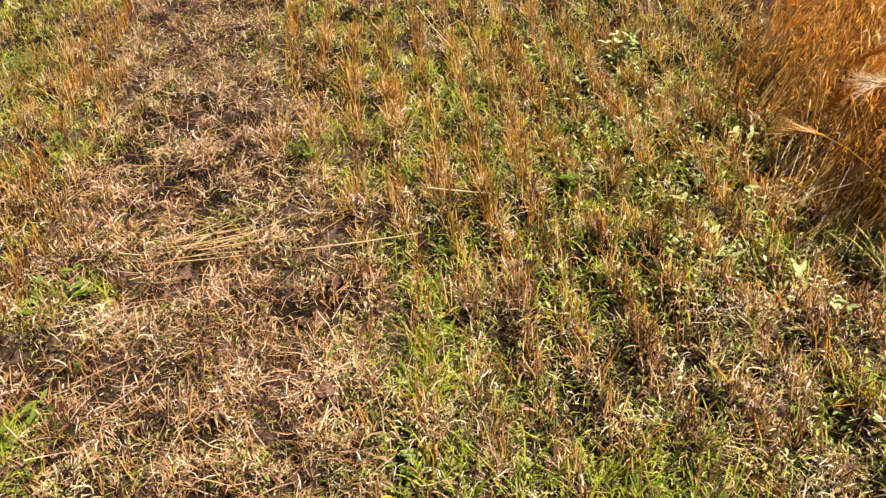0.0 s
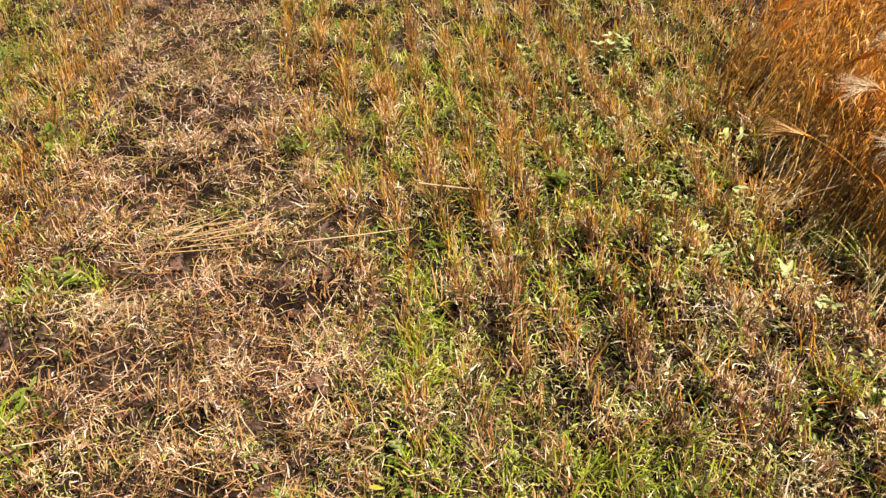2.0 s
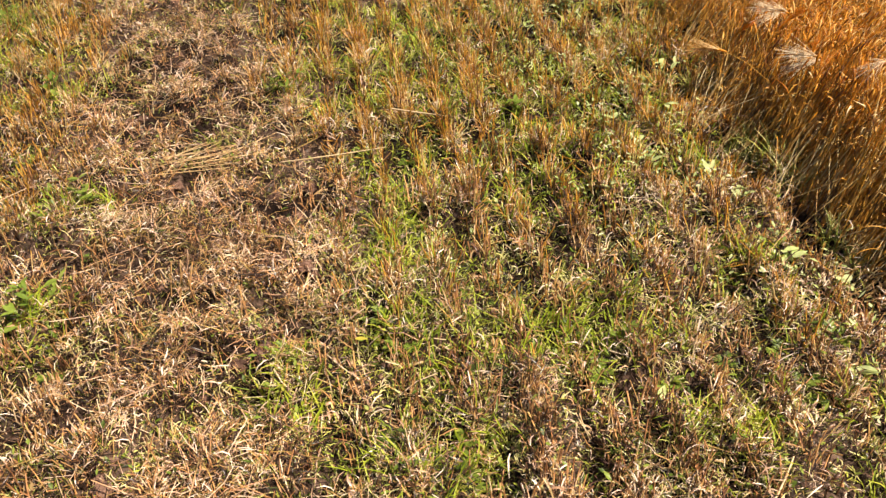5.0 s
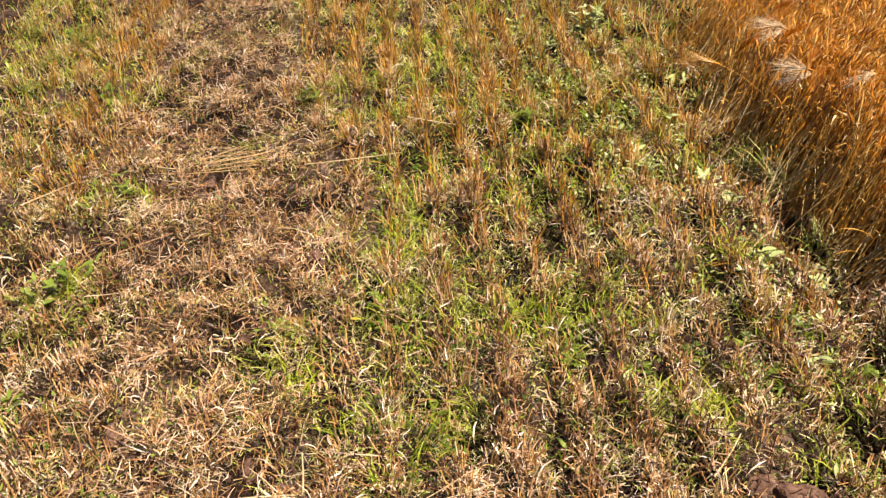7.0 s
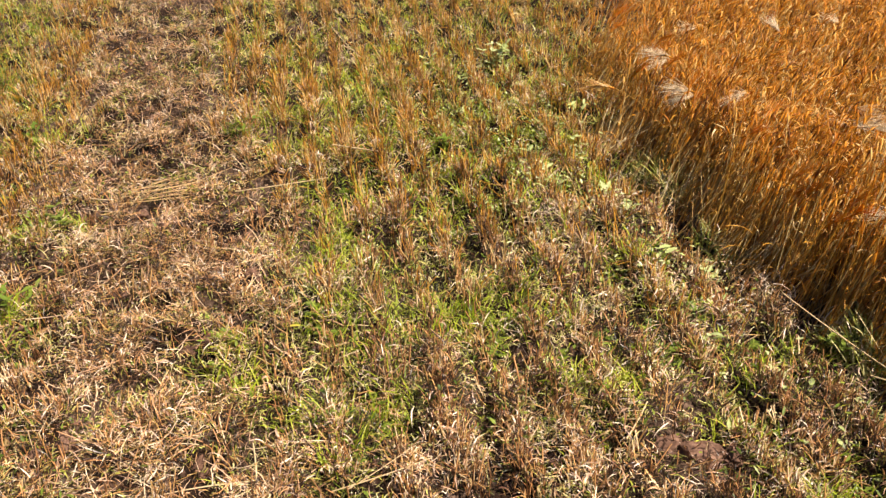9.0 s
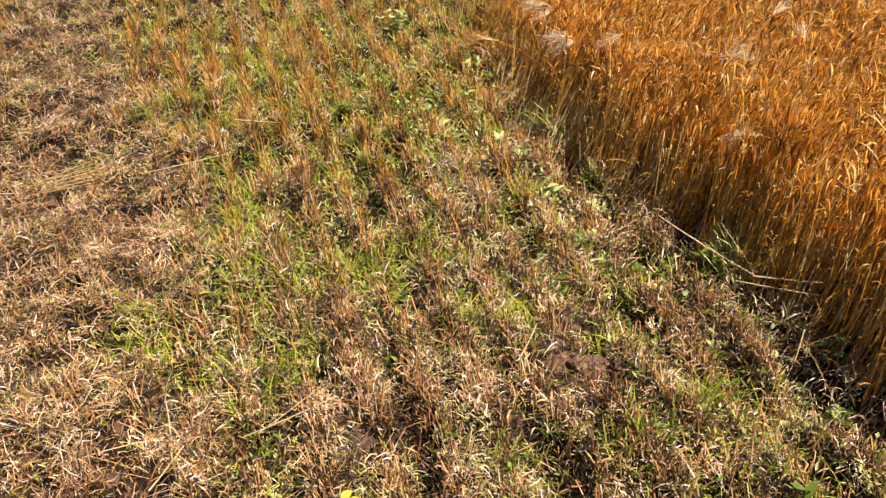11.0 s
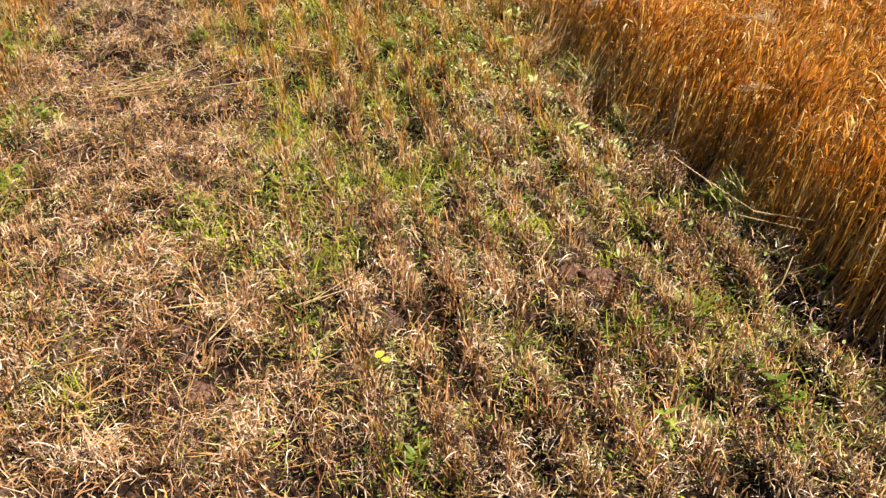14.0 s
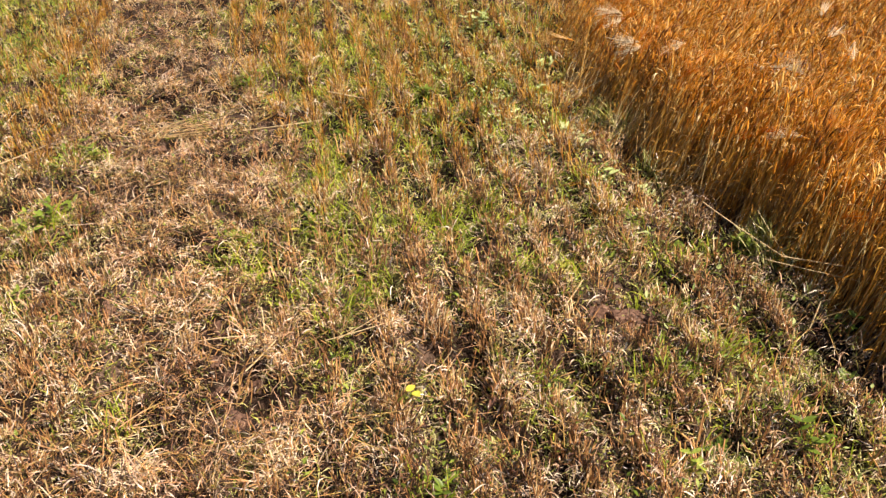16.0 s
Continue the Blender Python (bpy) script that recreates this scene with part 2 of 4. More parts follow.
def greenness(x, y):
    return np.clip(0.66 + 0.24 * np.exp(-((x - 0.55 + 0.1 * y) / 0.55) ** 2) * np.clip(1.2 * y - 1.1, 0, 1) - 0.10 * np.clip(2.3 - y, 0, 1) - 0.12 * np.exp(-((y - 1.95) / 0.3) ** 2) + 0.32 * left_margin(x, y) + 0.36 * np.exp(-((x - 0.45) / 0.5) ** 2 - ((y - 2.5) / 0.6) ** 2) + 0.46 * lattice(x, y, 0.22, 3) + 0.55 * bumps(x, y, GREEN_SPOTS, 0.085) - 0.20 * trampled(x, y)
                   + 0.32 * np.clip((y - 2.4), 0, 1) * (1 - trampled(x, y)) + 1.6 * bumps(x, y, GREEN_ROW, 0.045) + 0.28 * np.exp(-((crop_edge(y) - 0.15 - x) / 0.22) ** 2), 0.02, 1.3)


def left_margin(x, y):
    """The weedier ground beyond the trodden swath."""
    return np.clip((-0.75 - 0.33 * y - x) * 3, 0, 1)


def clumps(x, y):
    """Where growth gathers into tufts, with hollows between: 0 to 1, about ten centimetres apart."""
    return np.clip(0.5 + 1.7 * lattice(x, y, 0.12, 70) + 0.6 * lattice(x, y, 0.3, 71), 0, 1)


def bareness(x, y):
    return np.clip(bumps(x, y, BARE_SPOTS, 0.07) + 0.12 * trampled(x, y) * (lattice(x, y, 0.22, 12) > 0.25), 0, 1)


def ground_z(x, y):
    rows = 0.012 * np.cos(row_phase(x, y) / ROW_GAP * 2 * np.pi)
    z = 0.022 * lattice(x, y, 0.6, 1) + 0.020 * lattice(x, y, 0.17, 2) + 0.013 * lattice(x, y, 0.07, 4) + 0.058 * (clumps(x, y) - 0.5) + rows
    return z * np.clip(12 - np.hypot(x, y - 2.5), 0, 1)


def strands(base, az, tilt, curl, length, width, segs=3, kind="tube", profile=None, twist=0.0, azcurl=0.0, fold=0.5):
    """Many curved stems or blades at once. Returns (verts, quads, centre lines, end tilts, end azimuths)."""
    n = len(base)
    full = lambda a: np.broadcast_to(np.asarray(a, float), (n,))
    az, tilt, curl, length, width, twist, azcurl = map(full, (az, tilt, curl, length, width, twist, azcurl))
    prof = np.ones(segs + 1) if profile is None else np.asarray(profile, float)
    s = np.arange(segs + 1) / segs
    th = tilt[:, None] + curl[:, None] * s
    a = az[:, None] + azcurl[:, None] * s
    d = np.stack((np.sin(th) * np.cos(a), np.sin(th) * np.sin(a), np.cos(th)), -1)
    step = (d[:, 1:] + d[:, :-1]) / 2 * (length / segs)[:, None, None]
    c = np.concatenate((base[:, None], base[:, None] + np.cumsum(step, 1)), 1)
    side = np.stack((-np.sin(a), np.cos(a), np.zeros_like(a)), -1)
    up = np.cross(d, side)
    w = width[:, None, None] * prof[None, :, None]
    ct, st = np.cos(twist[:, None] * s)[..., None], np.sin(twist[:, None] * s)[..., None]
    side, up = side * ct + up * st, up * ct - side * st
    if kind == "tube":
        ring = [c + w * (math.cos(q) * side + math.sin(q) * up) for q in (0.5, 2.594, 4.689)]
    elif kind == "leaf":
        ring = [c - w * side, c - fold * w * up, c + w * side]
    else:
        ring = [c - w * side, c + w * side]
    v = np.stack(ring, 2).reshape(-1, 3)
    i, m = np.arange(segs), len(ring)
    pairs = {"tube": ((0, 1), (1, 2), (2, 0)), "leaf": ((0, 1), (1, 2)), "blade": ((0, 1),)}[kind]
    one = np.concatenate([np.stack((i * m + p, i * m + q, i * m + m + q, i * m + m + p), -1) for p, q in pairs])
    f = (one[None] + (np.arange(n) * m * (segs + 1))[:, None, None]).reshape(-1, 4)
    return v, f, c, th[:, -1], a[:, -1]


def mesh_of(name, pieces, material):
    """One mesh from (verts, quads) pieces."""
    vs, fs, at = [], [], 0
    for v, f in pieces:
        vs.append(v)
        fs.append(f + at)
        at += len(v)
    v, f = np.concatenate(vs), np.concatenate(fs)
    me = bpy.data.meshes.new(name)
    me.vertices.add(len(v))
    me.vertices.foreach_set("co", v.astype(np.float32).ravel())
    me.loops.add(f.size)
    me.loops.foreach_set("vertex_index", f.astype(np.int32).ravel())
    me.polygons.add(len(f))
    me.polygons.foreach_set("loop_start", np.arange(0, f.size, 4, dtype=np.int32))
    me.polygons.foreach_set("use_smooth", np.ones(len(f), bool))
    me.update(calc_edges=True)
    me.materials.append(material)
    return me


def part(name, me, parent, label=""):
    ob = new(name, me)
    ob.parent = parent
    return tagged(ob, label)


def on_ground(x, y, dz=0.0):
    x, y = np.asarray(x, float), np.asarray(y, float)
    return np.stack((x, y, ground_z(x, y) + dz), -1)


def scatter(n, x0, x1, y0, y1, chance, near_bias=True):
    """Random places kept by a chance map, thinner towards the distance."""
    x, y = rng.uniform(x0, x1, n), rng.uniform(y0, y1, n)
    # the plot itself, and a sparser margin round it
    inner = (x > -0.7 - 0.54 * np.clip(y, 0, 6)) & (y > 0.2) & (y < 6.5)
    keep = rng.uniform(0, 1, n) < chance(x, y) * np.where(inner, np.interp(y, (3.2, 5.0), (1, 0.42)), 0.05)
    return x[keep], y[keep]


# ---- ground ----
def stretch(lo, hi, step):
    """Fine steps over the plot, then ever wider ones out to the horizon."""
    mid = np.arange(lo, hi, step)
    far = np.array([0.3, 0.8, 2, 5, 12, 30, 80, 200, 600, 1800.0])
    return np.concatenate((lo - far[::-1], mid, hi + far))


gx, gy = stretch(-3.4, 3.2, 0.029), stretch(-0.4, 6.6, 0.029)
XX, YY = np.meshgrid(gx, gy, indexing="ij")
gv = np.stack((XX, YY, ground_z(XX, YY)), -1).reshape(-1, 3)
ii, jj = np.meshgrid(np.arange(len(gx) - 1), np.arange(len(gy) - 1), indexing="ij")
k = (ii * len(gy) + jj).ravel()
ground = new("ground", mesh_of("ground", [(gv, np.stack((k, k + len(gy), k + len(gy) + 1, k + 1), -1))], M_SHADE_SOIL))
tagged(ground, "dry brown crumbly field soil, shade between stubble in its colour", "ground", kind="structure")


# ---- stubble ----
def row_places(n, chance, spread=0.022):
    """Places gathered into clumps along the drill rows."""
    x, y = scatter(n, -4.6, 2.4, -0.6, 7.0, chance)
    x = x - row_phase(x, y) + rng.normal(0, spread, len(x))
    return x, y


def outside_crop(x, y):
    return x < crop_edge(y) - 0.01 + 0.4 * np.clip(y - 2.3, 0, 1)


def stubble_chance(x, y):
    clump = 0.28 + 0.72 * np.clip(clumps(x, y) + 0.25 * np.clip(y - 2.2, 0, 1), 0, 1) ** 1.5
    return outside_crop(x, y) * clump * (1 - 0.4 * trampled(x, y)) * (1 - 0.8 * bareness(x, y)) * (1 - 0.6 * left_margin(x, y))


def stubble_pieces(x, y, tall):
    n = len(x)
    t = trampled(x, y)
    bent = rng.uniform(0, 1, n) < 0.15 + 0.5 * t
    tilt = np.where(bent, rng.uniform(0.5, 1.4, n), np.abs(rng.normal(0, 0.32, n)))
    length = np.where(tall, rng.uniform(0.07, 0.135, n), rng.uniform(0.035, 0.10, n)) * (1 - 0.3 * t)
    return strands(on_ground(x, y, -0.01), rng.uniform(0, 6.283, n), tilt, rng.normal(0.1, 0.45, n), length,
                   rng.uniform(0.0011, 0.0022, n), 2, "tube", (1.15, 1.0, 0.9), 0)[:2]


def leaf_pieces(x, y, z, lo=0.020, hi=0.08, wlo=0.0008, whi=0.0022, tilt=None):
    n = len(x)
    b = on_ground(x, y)
    b[:, 2] += z
    ti = rng.uniform(0.2, 1.5, n) if tilt is None else tilt
    return strands(b, rng.uniform(0, 6.283, n), ti, rng.uniform(0.3, 3.6, n), rng.uniform(lo, hi, n), rng.uniform(wlo, whi, n),
                   3, "leaf", (0.7, 1.0, 0.8, 0.12), rng.normal(0, 1.8, n), rng.normal(0, 1.0, n))[:2]


def tallness(x, y):
    return np.clip((y - 1.6) * 0.8 + 0.25 * lattice(x, y, 0.4, 30), 0, 1) * (1 - trampled(x, y)) * 0.52 * (1 - 0.75 * left_margin(x, y)) + 0.1 * (x < -1.2 - 0.2 * y) * (y > 1.6)


x, y = row_places(215000, stubble_chance, 0.023)
tall = rng.uniform(0, 1, len(x)) < tallness(x, y)
short_stub = new("stubble", mesh_of("stubble", [stubble_pieces(x[~tall], y[~tall], False)], M_STUBBLE))
tagged(short_stub, "short cut brown and orange straw stubble in drill rows", "stubble", kind="stuff")
tall_stub = new("tall_stubble", mesh_of("tall_stubble", [stubble_pieces(x[tall], y[tall], True)], M_TALL))
tagged(tall_stub, "upright orange straw stubble left long in rows", "stubble", kind="stuff")

# dry leaves clinging to the stubble
x, y = row_places(150000, lambda x, y: np.clip(stubble_chance(x, y) * (1.1 + 0.5 * np.clip(1.9 - y, 0, 1)), 0, 1) * (1 - 0.45 * np.clip((y - 2.6), 0, 1) * (1 - trampled(x, y))), 0.045)
dry = new("dry_leaves", mesh_of("dry_leaves", [leaf_pieces(x, y, rng.uniform(0.0, 0.06, len(x)))], M_DRYLEAF))
tagged(dry, "curled pale dry leaves among the stubble", "dry leaves", kind="stuff")

# a thin mat of chaff and leaf scraps
x, y = scatter(140000, -4.6, 2.4, -0.4, 7.0, lambda x, y: outside_crop(x - 0.2, y) * (0.42 + 0.45 * trampled(x, y) - 0.2 * np.clip((y - 2.8), 0, 1) * (1 - trampled(x, y)) + 0.25 * trampled(x, y) * np.clip(y - 1.8, 0, 1) + 0.35 * lattice(x, y, 0.08, 50)) * (0.3 + 1.0 * clumps(x, y))
               * (1 - 0.75 * bareness(x, y)) * (1 + 0.45 * np.clip(2.0 - y, 0, 1)))
n = len(x)
chaff = new("chaff", mesh_of("chaff", [strands(on_ground(x, y) + np.stack((0 * x, 0 * x, rng.uniform(0.0, 0.04, n)), -1), rng.uniform(0, 6.283, n), rng.normal(1.3, 0.35, n),
             rng.normal(0.4, 1.3, n), rng.uniform(0.010, 0.048, n), rng.uniform(0.0006, 0.0021, n), 2, "blade", (0.8, 1, 0.3), rng.normal(0, 2, n), rng.normal(0, 1.2, n))[:2]], M_CHAFF))
tagged(chaff, "mat of curled chaff and dry leaf scraps on soil", "chaff", kind="stuff")

# trodden straw and leaf along the swath
x, y = scatter(560000, -4.6, 2.4, -0.4, 7.0, lambda x, y: outside_crop(x, y) * trampled(x, y) ** 1.5 * (0.06 + 1.1 * clumps(x, y) ** 1.3) * (1 - 0.6 * bareness(x, y)))
n = len(x)
trod = new("trodden_straw", mesh_of("trodden_straw", [strands(on_ground(x, y) + np.stack((0 * x, 0 * x, rng.uniform(0.0, 0.045, n)), -1), rng.uniform(0, 6.283, n), rng.normal(1.25, 0.35, n),
             rng.normal(0.3, 0.8, n), 0.016 + 0.10 * rng.uniform(0, 1, n) ** 2.0, rng.uniform(0.0004, 0.0014, n), 2, "blade", (0.9, 1, 0.4), rng.normal(0, 1.5, n), rng.normal(0, 0.5, n))[:2]], M_TROD))
tagged(trod, "flattened orange and pale straw trodden into a swath", "straw", kind="stuff")

# broken straw lying on the soil
x, y = scatter(130000, -4.6, 2.4, -0.4, 7.0, lambda x, y: outside_crop(x, y) * (0.10 + 0.40 * trampled(x, y)) * (1 - 0.75 * bareness(x, y)))
n = len(x)
litter = new("straw_litter", mesh_of("straw_litter", [strands(on_ground(x, y, 0.0) + np.stack((0 * x, 0 * x, rng.uniform(0.002, 0.035, n)), -1),
             rng.uniform(0, 6.283, n), rng.normal(1.45, 0.22, n), rng.normal(0.1, 0.4, n), 0.016 + 0.13 * rng.uniform(0, 1, n) ** 2.2,
             rng.uniform(0.0009, 0.0020, n), 2, "tube", (1, 1, 0.9), 0, rng.normal(0, 0.5, n))[:2]], M_LITTER))
tagged(litter, "trodden broken straw lying loose on the soil", "straw", kind="stuff")

# a low dull mat in the hollows: withered grass, and leaf scraps coloured dark as shade
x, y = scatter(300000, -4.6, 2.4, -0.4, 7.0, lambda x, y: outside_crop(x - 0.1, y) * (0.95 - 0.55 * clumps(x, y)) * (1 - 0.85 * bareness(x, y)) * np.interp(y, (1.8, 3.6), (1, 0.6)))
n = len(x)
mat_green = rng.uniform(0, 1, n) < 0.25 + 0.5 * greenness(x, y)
for nm, mt, kk, lab in (("rotted_scraps", M_SHADED, ~mat_green, "low brown leaf scraps with hollow shade in their colour"),
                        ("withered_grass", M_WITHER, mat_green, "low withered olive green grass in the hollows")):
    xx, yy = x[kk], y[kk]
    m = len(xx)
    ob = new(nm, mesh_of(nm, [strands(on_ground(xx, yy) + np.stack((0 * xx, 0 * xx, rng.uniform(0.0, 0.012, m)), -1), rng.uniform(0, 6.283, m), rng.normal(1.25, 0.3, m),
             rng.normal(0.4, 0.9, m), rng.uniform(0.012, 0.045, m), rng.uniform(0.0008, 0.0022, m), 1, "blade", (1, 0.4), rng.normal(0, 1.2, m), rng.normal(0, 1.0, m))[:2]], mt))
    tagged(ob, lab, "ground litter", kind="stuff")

# fine brown and olive crumbs of leaf where the walk passes nearest
x, y = rng.uniform(-1.7, 2.1, 110000), rng.uniform(0.3, 2.6, 110000)
k = outside_crop(x - 0.1, y) & (rng.uniform(0, 1, 110000) < (1 - 0.8 * bareness(x, y)) * (0.15 + 0.85 * clumps(x, y)) * np.interp(y, (2.0, 2.6), (0.9, 0.3)))
x, y = x[k], y[k]
olive = rng.uniform(0, 1, len(x)) < 0.28 + 0.25 * lattice(x, y, 0.2, 91)
for nm, mt, kk, lab in (("leaf_crumbs", M_CHAFF, ~olive, "fine brown crumbs of dry leaf on the soil"),
                        ("grass_crumbs", M_WITHER, olive, "fine olive scraps of withered grass on the soil")):
    xx, yy = x[kk], y[kk]
    m = len(xx)
    ob = new(nm, mesh_of(nm, [strands(on_ground(xx, yy) + np.stack((0 * xx, 0 * xx, rng.uniform(0.0, 0.03, m)), -1), rng.uniform(0, 6.283, m), rng.normal(1.2, 0.4, m),
             rng.normal(0.3, 0.6, m), rng.uniform(0.008, 0.032, m), rng.uniform(0.0005, 0.0016, m), 1, "blade", (1, 0.5), rng.normal(0, 1.2, m))[:2]], mt))
    tagged(ob, lab, "ground litter", kind="stuff")

# small curled leaf scraps, hooked and twisted, heaped on the clumps
x, y = scatter(300000, -4.6, 2.4, -0.4, 7.0, lambda x, y: outside_crop(x - 0.1, y) * (0.08 + 0.75 * clumps(x, y)) * (1.25 - 1.6 * np.abs(row_phase(x, y)) / ROW_GAP) * (1 - 0.7 * bareness(x, y)) * np.interp(y, (2.6, 4.2), (1, 0.45)))
n = len(x)
hooks = new("curled_scraps", mesh_of("curled_scraps", [leaf_pieces(x, y, rng.uniform(0.0, 0.075, n) * clumps(x, y), 0.014, 0.058, 0.0005, 0.0014)], M_SCRAP))
tagged(hooks, "small curled pale and brown leaf scraps over stubble", "dry leaves", kind="stuff")

# ---- grass ----
x, y = scatter(370000, -4.6, 2.4, -0.4, 7.0, lambda x, y: outside_crop(x, y) * np.clip(1.35 * greenness(x, y) - 0.20, 0, 1) * (0.50 + 0.40 * np.abs(row_phase(x, y)) / ROW_GAP * 2 + 0.25 * clumps(x + 3.0, y)) * (1 - 0.7 * bareness(x, y)))
n = len(x)
far = np.clip((y - 2.2) / 2, 0, 1)
grass = new("grass", mesh_of("grass", [strands(on_ground(x, y, -0.004), rng.uniform(0, 6.283, n), rng.uniform(0.1, 1.2, n), rng.uniform(0.3, 2.8, n),
            rng.uniform(0.018, 0.062, n) * (1 + 0.4 * far), rng.uniform(0.0011, 0.0027, n), 2, "blade", (0.8, 1, 0.1), rng.normal(0, 0.8, n), rng.normal(0, 0.7, n))[:2]], M_GRASS))
tagged(grass, "thin yellowish green grass growing through the stubble", "grass", kind="stuff")

# thin arching olive blades where the walk passes nearest
x, y = rng.uniform(-1.7, 2.0, 52000), rng.uniform(0.3, 2.3, 52000)
k = outside_crop(x, y) & (rng.uniform(0, 1, 52000) < np.clip(1.3 * greenness(x, y) - 0.12, 0.06, 0.9) * (0.25 + 0.75 * clumps(x + 2.0, y)) * (1 - 0.6 * bareness(x, y)))
x, y = x[k], y[k]
n = len(x)
arching = new("arching_grass", mesh_of("arching_grass", [strands(on_ground(x, y, -0.004), rng.uniform(0, 6.283, n), rng.uniform(0.05, 1.0, n), rng.uniform(0.6, 2.8, n),
            rng.uniform(0.03, 0.075, n), rng.uniform(0.0008, 0.0018, n), 3, "blade", (0.8, 1, 0.8, 0.1), rng.normal(0, 0.6, n), rng.normal(0, 0.8, n))[:2]], M_OLIVE))
tagged(arching, "thin arching olive green grass among the dry stubble", "grass", kind="stuff")

x, y = scatter(130000, -4.6, 2.4, -0.4, 7.0, lambda x, y: outside_crop(x, y) * np.clip(greenness(x, y) - 0.76, 0, 1) * 1.2)
n = len(x)
fresh = new("fresh_grass", mesh_of("fresh_grass", [strands(on_ground(x, y, -0.004), rng.uniform(0, 6.283, n), rng.uniform(0.05, 0.8, n), rng.uniform(0.2, 1.4, n),
            rng.uniform(0.05, 0.12, n), rng.uniform(0.0014, 0.003, n), 3, "leaf", (0.8, 1, 0.75, 0.1), 0, rng.normal(0, 0.5, n))[:2]], M_GREEN))
tagged(fresh, "bright green patches of fresh grass between stubble rows", "grass", kind="stuff")

x, y = scatter(110000, -4.6, 2.4, -0.4, 7.0, lambda x, y: outside_crop(x, y) * np.clip(greenness(x, y) - 0.35 + 0.9 * left_margin(x, y), 0, 1) * 0.42)
n = len(x)
seedlings = new("weed_seedlings", mesh_of("weed_seedlings", [strands(on_ground(x, y) + np.stack((0 * x, 0 * x, rng.uniform(0.004, 0.06, n)), -1), rng.uniform(0, 6.283, n),
            rng.uniform(0.6, 1.6, n), rng.uniform(0, 0.8, n), rng.uniform(0.012, 0.028, n), rng.uniform(0.003, 0.006, n), 2, "leaf", (0.3, 1, 0.1), fold=0.25)[:2]], M_WEED))
tagged(seedlings, "small round green seedling leaves scattered in the stubble", "weeds", kind="stuff")

x, y = scatter(60000, -1.0, 2.2, 0.6, 4.2, lambda x, y: outside_crop(x, y) * np.exp(-((crop_edge(y) - 0.3 - x) / 0.35) ** 2) * np.clip(0.35 + 0.9 * lattice(x, y, 0.14, 77), 0, 1) * 0.38 * np.clip((y - 1.5) * 1.3, 0.08, 1))
n = len(x)
pale_leaves = new("pale_seedlings", mesh_of("pale_seedlings", [strands(on_ground(x, y) + np.stack((0 * x, 0 * x, rng.uniform(0.02, 0.09, n)), -1), rng.uniform(0, 6.283, n),
            rng.uniform(0.7, 1.6, n), rng.uniform(0, 0.8, n), rng.uniform(0.012, 0.030, n), rng.uniform(0.003, 0.006, n), 2, "leaf", (0.3, 1, 0.1), fold=0.25)[:2]], M_PALE))
tagged(pale_leaves, "pale green weed leaves crowding beside the barley", "weeds", kind="stuff")

# crumbs of soil
x, y = scatter(9000, -4.6, 2.4, -0.4, 7.0, lambda x, y: outside_crop(x, y) * (0.25 + 0.6 * trampled(x, y)))
n = len(x)
box = np.array([[-1, -1, -1], [1, -1, -1], [1, 1, -1], [-1, 1, -1], [-1, -1, 1], [1, -1, 1], [1, 1, 1], [-1, 1, 1]], float)
quad = np.array([[0, 3, 2, 1], [4, 5, 6, 7], [0, 1, 5, 4], [1, 2, 6, 5], [2, 3, 7, 6], [3, 0, 4, 7]])
cv = (box[None] * rng.uniform(0.55, 1.15, (n, 8, 3))) * (0.003 + 0.012 * rng.uniform(0, 1, n) ** 3)[:, None, None]
ca = rng.uniform(0, 6.283, n)
cv = np.stack((cv[..., 0] * np.cos(ca)[:, None] - cv[..., 1] * np.sin(ca)[:, None], cv[..., 0] * np.sin(ca)[:, None] + cv[..., 1] * np.cos(ca)[:, None], cv[..., 2] * 0.8), -1)
cv = (cv + on_ground(x, y, 0.003)[:, None]).reshape(-1, 3)
crumbs = new("soil_crumbs", mesh_of("soil_crumbs", [(cv, (quad[None] + 8 * np.arange(n)[:, None, None]).reshape(-1, 4))], M_CLOD))
tagged(crumbs, "dry brown crumbs of loose soil", "soil", kind="stuff")

# ---- standing crop ----
LEAN = 0.45


def crop_places(n, x1, y0, y1, x0=0.5):
    x, y = rng.uniform(x0, x1, n), rng.uniform(y0, y1, n)
    keep = x > crop_edge(y) + np.where(y < 2.7, 0.05, 0.02) + 0.05 * lattice(x, y, 0.12, 40) + np.abs(rng.normal(0, 1, n)) * np.where(y > 2.6, 0.07, 0.04)
    return x[keep], y[keep]


xa, ya = crop_places(14000, 3.3, -0.2, 4.3)
xb, yb = crop_places(2600, 5.0, -0.4, 7.0)
k = (xb > 3.3) | (yb > 4.3)
xb, yb = xb[k], yb[k]
ye = rng.uniform(0.2, 3.3, 2600)
xe = crop_edge(ye) + 0.09 + 0.06 * lattice(ye, ye, 0.12, 41) + np.abs(rng.normal(0, 0.2, 2600))
x, y = np.concatenate((xa, xb, xe)), np.concatenate((ya, yb, ye))
n = len(x)
az = rng.normal(LEAN, 0.75, n)
tilt = np.clip(rng.normal(0.30, 0.14, n), 0, 0.9)
far_rim = np.clip(1 - (x - crop_edge(y)) / 0.5, 0, 1) * np.clip((y - 2.4), 0, 1)
rim = np.clip(1.4 - (x - crop_edge(y)) / 0.25, 0, 1)
az = az * (1 - 0.6 * rim) + 0.3 * rim
